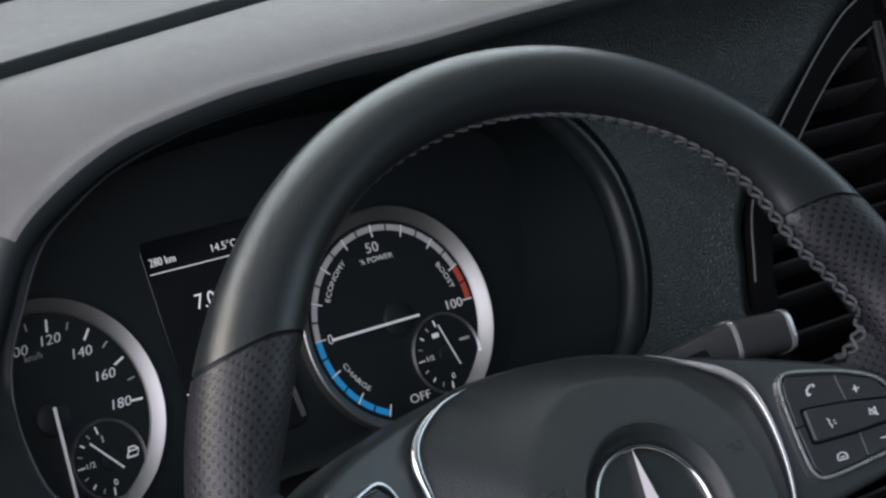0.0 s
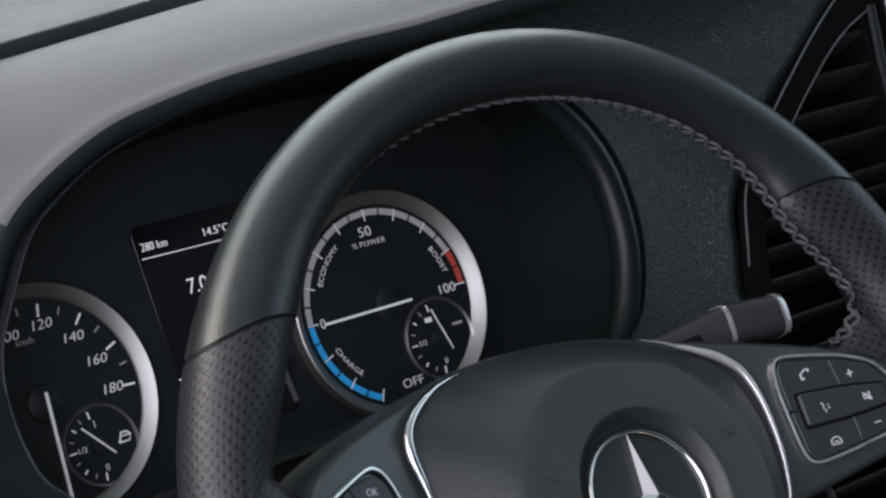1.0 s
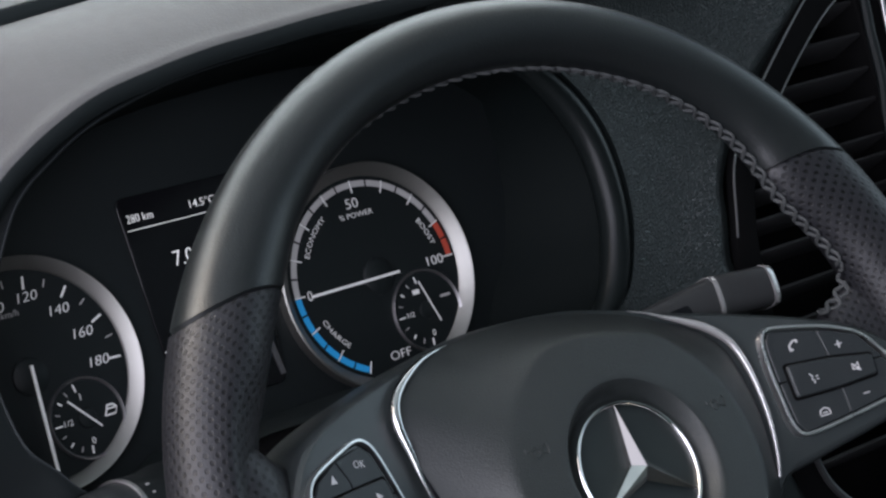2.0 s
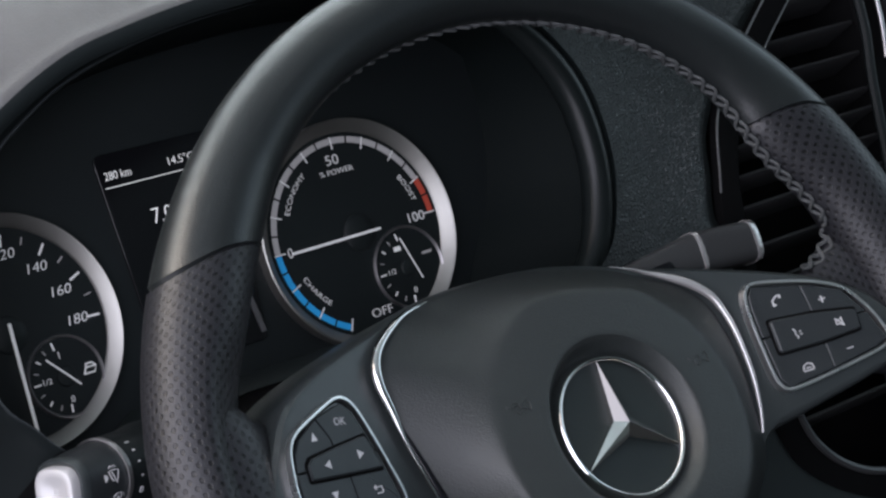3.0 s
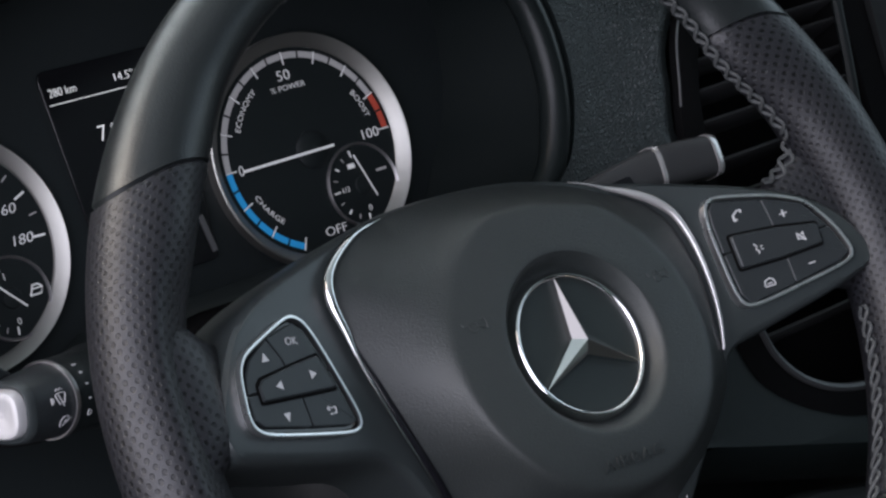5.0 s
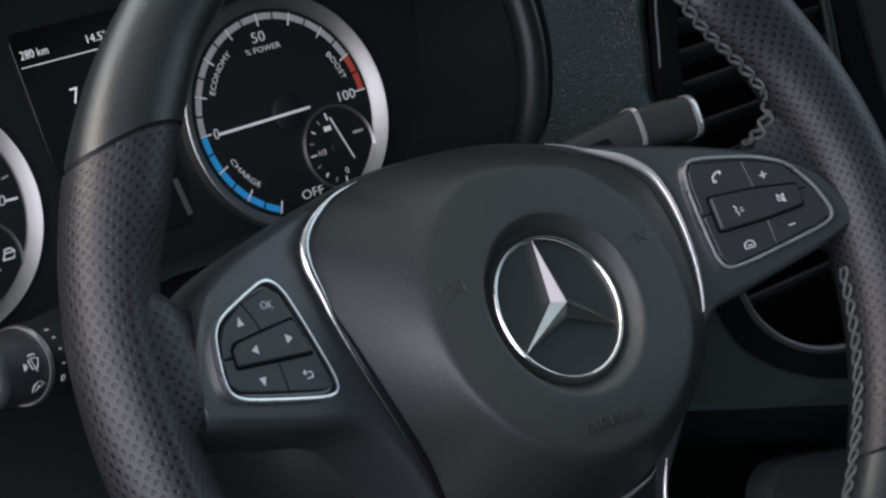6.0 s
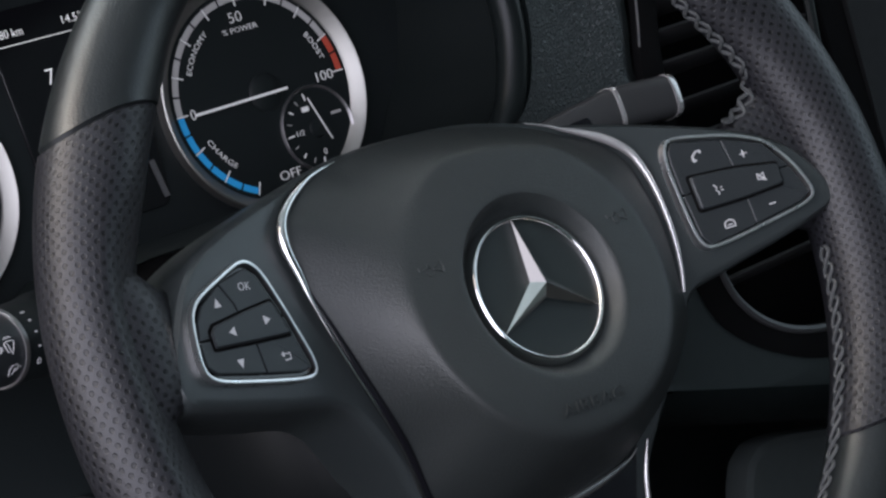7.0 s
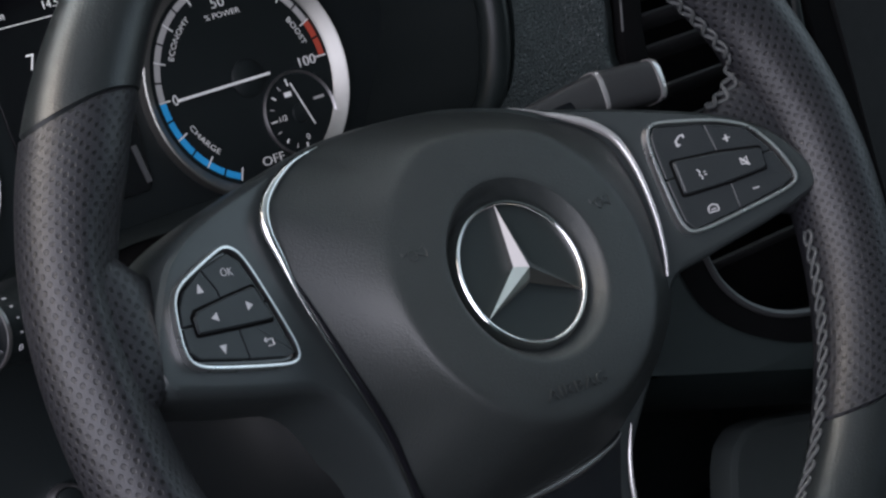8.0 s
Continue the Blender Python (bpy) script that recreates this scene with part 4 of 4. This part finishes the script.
crest = spline([(-0.238, -0.055, 0.0250), (-0.2250, -0.020, 0.0530), (-0.2140, 0.0, 0.0602), (-0.2075, 0.022, 0.0602), (-0.1980, 0.040, 0.0602), (-0.1835, 0.0608, 0.0602), (-0.1640, 0.0745, 0.0602), (-0.1375, 0.0868, 0.0602), (-0.1123, 0.0927, 0.0602), (-0.0867, 0.0968, 0.0602), (-0.0608, 0.0989, 0.0602),
                (-0.0300, 0.1012, 0.0602), (0.003, 0.1022, 0.0622), (0.050, 0.1048, 0.0712), (0.138, 0.1082, 0.0742), (0.288, 0.114, 0.0742), (0.60, 0.12, 0.074), (1.0, 0.10, 0.06), (1.39, 0.06, 0.04)], 6)
to_local = CLUSTER.inverted()


def top_line(x, ahead, z):
    """A place on the dash top; its joints follow the windscreen's base."""
    return to_local @ (Vector((x, 0.2409 + 0.321 * (0.40 - math.hypot(x - 0.40, 0.09)) + ahead, z)) + BASE)


count = len(crest)
ROLL = 0.0066
rows = [[] for k in range(22)]
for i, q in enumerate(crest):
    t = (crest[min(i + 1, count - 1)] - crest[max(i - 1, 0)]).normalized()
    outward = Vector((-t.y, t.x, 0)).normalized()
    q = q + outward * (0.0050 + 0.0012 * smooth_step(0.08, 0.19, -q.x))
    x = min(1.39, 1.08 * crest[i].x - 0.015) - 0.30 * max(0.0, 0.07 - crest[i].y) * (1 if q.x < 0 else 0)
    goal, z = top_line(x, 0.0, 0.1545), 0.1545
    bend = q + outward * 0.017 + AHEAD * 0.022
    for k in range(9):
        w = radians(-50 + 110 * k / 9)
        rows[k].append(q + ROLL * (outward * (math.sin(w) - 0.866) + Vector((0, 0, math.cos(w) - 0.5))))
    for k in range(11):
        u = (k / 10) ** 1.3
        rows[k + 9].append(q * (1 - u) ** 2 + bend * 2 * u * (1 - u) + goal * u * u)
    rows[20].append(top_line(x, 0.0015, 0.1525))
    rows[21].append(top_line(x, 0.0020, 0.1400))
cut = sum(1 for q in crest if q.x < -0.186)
# hood's end by the door: its falling shade is put into the colour
part("hood_side", loft([r[:cut + 1] for r in rows], closed=False, cap=False), DARK, dashboard, "side of the hood by the door, darkened for its shade")
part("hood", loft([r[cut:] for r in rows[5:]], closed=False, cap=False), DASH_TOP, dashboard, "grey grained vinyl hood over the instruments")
# the roll takes a dark material in place of shade on the grey vinyl
part("hood_roll_shade", loft([r[cut:] for r in rows[:6]], closed=False, cap=False), DARK, dashboard, "rolled edge of the hood, darkened for its own shade")
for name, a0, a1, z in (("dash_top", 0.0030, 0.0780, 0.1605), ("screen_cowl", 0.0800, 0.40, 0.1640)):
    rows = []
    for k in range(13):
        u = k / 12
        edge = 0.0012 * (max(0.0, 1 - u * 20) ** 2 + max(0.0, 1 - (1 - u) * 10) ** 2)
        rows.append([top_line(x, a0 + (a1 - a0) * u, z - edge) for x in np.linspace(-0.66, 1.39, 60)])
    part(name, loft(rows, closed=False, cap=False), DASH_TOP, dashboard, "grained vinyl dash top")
    # step's front face, shaded by a dark material instead of the vinyl's grey
    rows = [[top_line(x, a0 + b, h) for x in np.linspace(-0.66, 1.39, 60)] for b, h in ((0.0005, z - 0.0008), (-0.0006, z - 0.0022), (-0.0008, z - 0.016), (-0.004, z - 0.018))]
    part("dash_step", loft(rows, closed=False, cap=False), DARK, dashboard, "step face in the dash top, darkened for its shade")

# lower fascia under the binnacle, round the column
rows = []


def fascia_low(x):
    return -0.1765 - 0.312 * (max(x, 0.1) - 0.1294)


vent_side = [(-0.058, 0.1515), (-0.075, 0.1495), (-0.105, 0.1478), (-0.1325, 0.1497), (-0.150, 0.156), (-0.162, 0.167), (-0.173, 0.183), (-0.184, 0.2067), (-0.190, 0.24)]
for gy in (-0.058, -0.066, -0.075, -0.09, -0.105, -0.12, -0.1325, -0.142, -0.150, -0.156, -0.162, -0.168, -0.173, -0.179, -0.184, -0.188):
    right = float(np.interp(-gy, [-v[0] for v in vent_side], [v[1] for v in vent_side])) - 0.0004
    rows.append([Vector((x, max(gy, fascia_low(x) + 0.004), 0.049 - 0.035 * (1 - smooth_step(0.02, 0.115, x)))) for x in np.linspace(-0.02, right, 14)])
side = [[Vector((x, gy, gz)) for x in np.linspace(-0.5, -0.02, 8)] for gy, gz in ((-0.05, 0.020), (-0.062, 0.004), (-0.075, -0.008), (-0.12, -0.014), (-0.18, -0.018), (-0.20, -0.035))]
part("knee_bolster", loft(side, closed=False, cap=False), DARK, dashboard, "dark plastic panel under the binnacle by the door")
below = []
for k in range(7):
    row = []
    for x in np.linspace(0.1501, 0.46, 26):
        top_y = -float(np.interp(x, [0.1497, 0.156, 0.167, 0.183, 0.2067, 0.235, 0.275, 0.46], [0.1325, 0.150, 0.162, 0.173, 0.184, 0.190, 0.192, 0.192]))
        low_y = min(fascia_low(x) + 0.003, top_y - 0.004)
        row.append(Vector((x, top_y + (low_y - top_y) * k / 6, 0.0488 - 0.0008 * (k / 6) ** 3)))
    below.append(row)
part("fascia_below_vent", loft(below, closed=False, cap=False), LOWER, dashboard, "smooth dark fascia under the vent")
part("lower_fascia", loft(rows, closed=False, cap=False), LOWER, dashboard, "black grained lower fascia behind the steering wheel")
# fascia's rolled edge; binnacle black puts in the shade of its underside
rows = [[Vector((x, gy + 0.190 + fascia_low(x), gz - 0.035 * (1 - smooth_step(0.02, 0.115, x)))) for x in np.linspace(-0.5, 0.7, 24)] for gy, gz in ((-0.1860, 0.0490), (-0.1895, 0.0482), (-0.1935, 0.0455), (-0.1970, 0.0410), (-0.1995, 0.0345), (-0.2010, 0.0250), (-0.202, 0.0))]
part("fascia_edge", loft(rows, closed=False, cap=False), BINNACLE, dashboard, "rounded lower edge of the fascia, darkened where it turns under")
rows = [[Vector((x, y, z)) for x in np.linspace(-0.5, 0.7, 12)] for y, z in ((0.13, -0.11), (0.15, -0.2), (0.17, -0.3), (0.3, -0.45), (0.5, -0.74))]
part("knee_panel", loft([[to_local @ (q + BASE) for q in r] for r in rows], closed=False, cap=False), DARK, dashboard, "dark knee panel under the dashboard")


# fascia beyond the vent; its dark colour stands for the shadow over it
rows = [[Vector((x, gy + (0.0 if k < 3 else fascia_low(0.7) - fascia_low(0.4)), gz)) for x in (0.2905, *np.linspace(0.2915, 1.40, 12))] for k, (gy, gz) in enumerate(((0.114, 0.072), (0.110, 0.062), (0.095, 0.055), (0.0, 0.050), (-0.15, 0.047), (-0.19, 0.045), (-0.30, 0.0)))]
rows = [[Vector((q.x, q.y, 0.005 if i == 0 else q.z)) for i, q in enumerate(r)] for r in rows]
part("passenger_fascia", loft(rows, closed=False, cap=False), ROUGH, dashboard, "fascia beyond the vent, coloured dark for the shade there")

# ---- air vent ----
vent = thing("air_vent", CLUSTER, "tall black slatted air vent with thin chrome edges", "air vent")
edge_out = spline([(0.2800, 0.0895, 0.050), (0.2671, 0.0842, 0.050), (0.2572, 0.0795, 0.050), (0.2382, 0.0672, 0.0500), (0.2187, 0.0527, 0.0500), (0.1990, 0.0368, 0.0495), (0.180, 0.0200, 0.0490), (0.1672, 0.0030, 0.0490), (0.1600, -0.0193, 0.0490), (0.1550, -0.0379, 0.0490), (0.1505, -0.072, 0.049),
                   (0.1485, -0.105, 0.049), (0.1500, -0.1325, 0.049), (0.156, -0.150, 0.049), (0.167, -0.162, 0.049), (0.183, -0.173, 0.049), (0.2067, -0.184, 0.049), (0.235, -0.190, 0.049), (0.275, -0.192, 0.049)], 6)
edge_in = spline([(0.2815, 0.0730, 0.0500), (0.2710, 0.0691, 0.0500), (0.2610, 0.0652, 0.0500), (0.2470, 0.0577, 0.0500), (0.2293, 0.0455, 0.0500), (0.2093, 0.0295, 0.0495), (0.192, 0.0130, 0.0490), (0.1780, -0.006, 0.0490), (0.1710, -0.0245, 0.0490), (0.1680, -0.0420, 0.0490), (0.1650, -0.080, 0.049),
                  (0.1640, -0.115, 0.049), (0.1675, -0.137, 0.049), (0.1735, -0.149, 0.049), (0.184, -0.1595, 0.049), (0.199, -0.168, 0.049), (0.219, -0.1735, 0.049), (0.245, -0.176, 0.049), (0.275, -0.177, 0.049)], 6)
rows = [[q + Vector((0, 0, -0.004)) for q in edge_out], [q + Vector((0, 0, 0.0008)) for q in edge_out], [a.lerp(b, 0.5) + Vector((0, 0, 0.0018)) for a, b in zip(edge_out, edge_in)], [q + Vector((0, 0, 0.0004)) for q in edge_in], [q + Vector((0, 0, -0.025)) for q in edge_in]]
part("vent_frame", loft(rows, closed=False, cap=False), DUCT, vent, "black frame")
part("chrome_edge", tube([q + Vector((0, 0, 0.0009)) for q in edge_out if q.y > -0.03], 0.0005, 6), SATIN, vent, "thin chrome edge")
part("chrome_edge", tube([q + Vector((0, 0, 0.0006)) for q in edge_in if q.y > 0.0], 0.0004, 6), SATIN, vent, "thin chrome edge")
part("vent_lip", tube([q + Vector((0, 0, 0.0002)) for q in edge_in if q.y <= -0.13], 0.0021, 8), LEVER, vent, "rounded grey lip round the lower slats")
part("vent_back", slab([(0.150, -0.19), (0.315, -0.19), (0.315, 0.085), (0.25, 0.075), (0.160, 0.0)], 0.010, 0.015, 0.001), DUCT, vent, "dark vent duct")


def slat(gy):
    left = float(np.interp(gy, [q.y for q in reversed(edge_in)], [q.x for q in reversed(edge_in)]))
    z = float(np.interp(gy, [q.y for q in reversed(edge_in)], [q.z for q in reversed(edge_in)]))
    prof = [(0.0000, -0.002), (0.0010, -0.0035), (-0.006, -0.024), (-0.0075, -0.022), (-0.0012, -0.003)]
    xs = (left + 0.001, 0.273)
    return loft([[Vector((x, gy + a, z + b)) for a, b in prof] for x in xs])


for gy in (0.0625, 0.0465, 0.0302, 0.0155, -0.0018, -0.0110, -0.0242, -0.0380, -0.0560, -0.0720, -0.088, -0.104, -0.120, -0.136):
    part("slat", slat(gy), SLAT, vent)
post = spline([(0.2800, 0.0735, 0.051), (0.2782, 0.0567, 0.051), (0.2768, 0.0457, 0.051), (0.2757, 0.0239, 0.051), (0.2712, 0.0026, 0.051), (0.2670, -0.03, 0.051), (0.262, -0.075, 0.051), (0.262, -0.18, 0.051)], 5)
part("vent_post", tube(post, 0.0024, 8), DARK, vent, "black upright beside the slats")
cheek = [[Vector((x, gy, z)) for gy in np.linspace(-0.19, 0.095, 8)] for x, z in ((0.2735, 0.010), (0.2735, 0.0485), (0.2745, 0.0495), (0.2900, 0.0495), (0.2904, 0.0480), (0.2904, 0.005))]
part("vent_cheek", loft(cheek, closed=False, cap=False), DUCT, vent, "black upright panel beside the slats")
part("silver_trim", tube([q + Vector((0.0115, 0.002, 0.001)) for q in post[:20]], 0.0013, 10), SATIN, vent, "silver upright trim")


# ---- stalks, column, round holder ----
def ring_of(x, cy, cz, ry, rz, n=32, power=1.0):
    out = []
    for i in range(n):
        p = 2 * math.pi * i / n
        out.append(Vector((x, cy + ry * math.copysign(abs(math.cos(p)) ** power, math.cos(p)), cz + rz * math.copysign(abs(math.sin(p)) ** power, math.sin(p)))))
    return out


def swept(stations, n=32, power=1.0):
    return loft([ring_of(*s, n, power) for s in stations])


lever = thing("selector_lever", WHEEL @ pose(-0.0012, -0.0016, 0), "flat dark grey column lever with two chrome bands", "column lever")
H = -0.040
part("lever_body", swept([(0.000, 0.046, H - 0.022, 0.0052, 0.005), (0.045, 0.0555, H - 0.006, 0.0066, 0.0052), (0.075, 0.0602, H - 0.002, 0.0080, 0.0062), (0.0972, 0.0632, H, 0.0090, 0.0066)], 32, 0.6), LEVER, lever, "dark grey lever arm")
part("chrome_band", swept([(0.0972, 0.0632, H, 0.0094, 0.0071), (0.0993, 0.0634, H, 0.0095, 0.0072)], 32, 0.6), BAND, lever, "bright chrome band")
part("lever_grip", swept([(0.0994, 0.0633, H, 0.0091, 0.0068), (0.116, 0.0635, H, 0.0092, 0.0070), (0.1285, 0.0635, H, 0.0090, 0.0069)], 32, 0.6), LEVER, lever, "dark grey lever grip")
part("chrome_tip", swept([(0.1286, 0.0635, H, 0.0094, 0.0073), (0.1316, 0.0635, H, 0.0092, 0.0071), (0.1330, 0.0635, H, 0.0080, 0.0060)], 32, 0.6), BAND, lever, "bright chrome tip")
part("lever_inset", slab(rounded([(0.062, 0.0535), (0.083, 0.0550), (0.0815, 0.0625), (0.070, 0.0612)], 3, 0.2), H - 0.004, H + 0.0052, 0.0004), GLOSS, lever, "gloss black inset")

# the stalk leans out towards the driver; its own x runs along it, back to the column
sx = Vector((0.8996, 0.0927, -0.4266)).normalized()
sy = Vector((0.22, 0.953, 0.208))
sy = (sy - sx * sy.dot(sx)).normalized()
STALK = Matrix((sx, sy, sx.cross(sy))).transposed().to_4x4()
STALK.translation = Vector((-0.1793, 0.0357, -0.060))
stalk = thing("wiper_stalk", WHEEL @ STALK, "black round wiper and light stalk with a silver end button", "column stalk")
part("stalk_arm", swept([(0.0016, 0, 0, 0.0130, 0.0130), (0.004, 0, 0, 0.0136, 0.0136), (0.016, 0, 0, 0.0138, 0.0138), (0.024, 0, 0, 0.0150, 0.0150), (0.05, 0, 0, 0.0150, 0.0150), (0.075, 0, -0.004, 0.0120, 0.0120), (0.15, 0, -0.006, 0.0110, 0.0110)], 40), DARK, stalk, "black stalk sleeve with printed marks")
part("silver_ring", lathe([(0.0126, -0.0004), (0.0130, -0.0010), (0.0135, -0.0010), (0.0138, -0.0004), (0.0138, 0.0008), (0.0126, 0.0010)], 64), SATIN, stalk, "thin silver ring").matrix_local = pose(0, 0, 0, 0, 90, 0)
part("stalk_knob", swept([(0.0016, 0, 0, 0.0126, 0.0126), (-0.004, 0, 0, 0.0125, 0.0125), (-0.0140, 0, 0, 0.0116, 0.0116), (-0.0190, 0, 0, 0.0108, 0.0108)], 48, 0.92), BUTTON, stalk, "black turning knob")
part("knob_rim", swept([(-0.0189, 0, 0, 0.0108, 0.0108), (-0.0212, 0, 0, 0.0105, 0.0105), (-0.0221, 0, 0, 0.0097, 0.0097), (-0.0213, 0, 0, 0.0088, 0.0088)], 48, 0.72), HUB, stalk, "grey rim round the end button")
part("end_button", swept([(-0.0200, 0, 0, 0.0083, 0.0083), (-0.0240, 0, 0, 0.0083, 0.0083), (-0.0252, 0, 0, 0.0077, 0.0077), (-0.0256, 0, 0, 0.0066, 0.0066), (-0.0251, 0, 0, 0.0048, 0.0048), (-0.0243, 0, 0, 0.0030, 0.0030), (-0.0239, 0, 0, 0.0010, 0.0010)], 48, 0.68), BUTTON_SILVER, stalk, "silver end button with a dished face")


def on_stalk(r):
    """Wrap flat x (along) and y (round) onto the stalk, seen from the driver's side."""
    return lambda v: Vector((v.x, (r + v.z) * math.sin(v.y / r), (r + v.z) * math.cos(v.y / r)))


st = on_stalk(0.0125)
wiper = [[(-0.0026, 0.0012), (-0.0013, -0.0018), (0.0013, -0.0018), (0.0026, 0.0012), (0.0012, 0.0017), (-0.0012, 0.0017), (-0.0026, 0.0012)], [(-0.001, 0.0012), (0.0010, -0.0028)], [(-0.0018, 0.0026), (-0.0009, 0.0032), (0.0, 0.0026), (0.0009, 0.0032), (0.0018, 0.0026)]]
part("printed_symbol", strokes(st, -0.0078, 0.0024, wiper, 0.00022, 0.0002), SYMBOL, stalk, "white printed wiper symbol")
rear = [[(-0.002, -0.0018), (-0.0024, 0.0006), (-0.001, 0.0018), (0.0014, 0.0018), (0.0020, 0.0002), (0.0006, -0.0006)], [(-0.0005, -0.0018), (0.0005, 0.0006)], [(0.0026, 0.0012), (0.0034, 0.0002)]]
part("printed_symbol", strokes(st, -0.0060, -0.0060, rear, 0.00020, 0.0002), SYMBOL, stalk, "white printed washer symbol")
part("printed_symbol", plate(st, -0.0125, 0.0020, [(-0.0008, -0.0012), (0.0008, -0.0004), (0.0008, 0.0008), (-0.0008, 0.0012)], 0.0002), SYMBOL, stalk, "white printed mark")
st2 = on_stalk(0.0137)
for y, w in ((0.0125, 0.0010), (0.0088, 0.0007), (0.0045, 0.0006), (-0.0004, 0.0006)):
    part("printed_mark", plate(st2, 0.0058, y, [(-w, -0.0003), (w, -0.0003), (w, 0.0003), (-w, 0.0003)], 0.0001), SYMBOL, stalk, "small white printed mark")
part("printed_mark", strokes(st2, 0.0058, -0.0056, [[(0.0009 * math.cos(k * 0.7854), 0.0011 * math.sin(k * 0.7854)) for k in range(9)]], 0.0002, 0.0001), SYMBOL, stalk, "small white printed ring")

column = thing("steering_column", WHEEL, "black plastic steering column shroud behind the wheel", "steering column")
sections = []
for h, wx, y0, y1 in ((-0.058, 0.030, -0.030, 0.020), (-0.060, 0.055, -0.055, 0.032), (-0.066, 0.072, -0.074, 0.042), (-0.080, 0.085, -0.088, 0.050), (-0.105, 0.092, -0.098, 0.055), (-0.15, 0.096, -0.105, 0.056), (-0.20, 0.098, -0.110, 0.055)):
    sections.append([Vector((wx * math.copysign(abs(math.cos(p)) ** 0.8, math.cos(p)), (y1 if math.sin(p) > 0 else -y0) * math.copysign(abs(math.sin(p)) ** 0.8, math.sin(p)), h)) for p in (2 * math.pi * i / 64 for i in range(64))])
part("shroud", loft(sections), SHROUD, column, "black plastic shroud")

# ---- centre console ----
console = thing("centre_console", CLUSTER, "dark grey plastic centre console below the dashboard", "console")
console_line = rounded([(0.190, -0.86), (0.196, -0.32), (0.204, -0.262), (0.2105, -0.2446), (0.2165, -0.2350), (0.2275, -0.2292), (0.243, -0.2300), (0.297, -0.2435), (0.45, -0.28), (0.47, -0.32), (0.47, -0.86)], 4, 0.25)
part("console_panel", slab(console_line, -0.034, -0.020, 0.005), CONSOLE, console, "dark grey moulded front panel with rounded edges")
console_back = rounded([(0.200, -0.86), (0.203, -0.36), (0.215, -0.33), (0.45, -0.33), (0.462, -0.36), (0.462, -0.86)], 4, 0.2)
part("console_body", slab(console_back, -0.30, -0.0335, 0.007), DARK, console, "dark plastic body behind the panel")

# ---- push button low on the panel by the door ----
push = thing("push_button", CLUSTER, "round black push button with a thin silver ring", "push button")
ring = lathe([(0.0068, 0.004), (0.0070, 0.0055), (0.0076, 0.0060), (0.0082, 0.0052), (0.0084, 0.0)], 48, -0.1237, -0.1312)
ring.transform(Matrix.Translation((0, 0, -0.0150)))
part("silver_ring", ring, SATIN, push, "thin silver ring")
knob = lathe([(0.0001, 0.0062), (0.0040, 0.0060), (0.0064, 0.0050), (0.0068, 0.0040), (0.0068, 0.0)], 48, -0.1237, -0.1312)
knob.transform(Matrix.Translation((0, 0, -0.0150)))
part("button_cap", knob, DARK, push, "black domed cap")
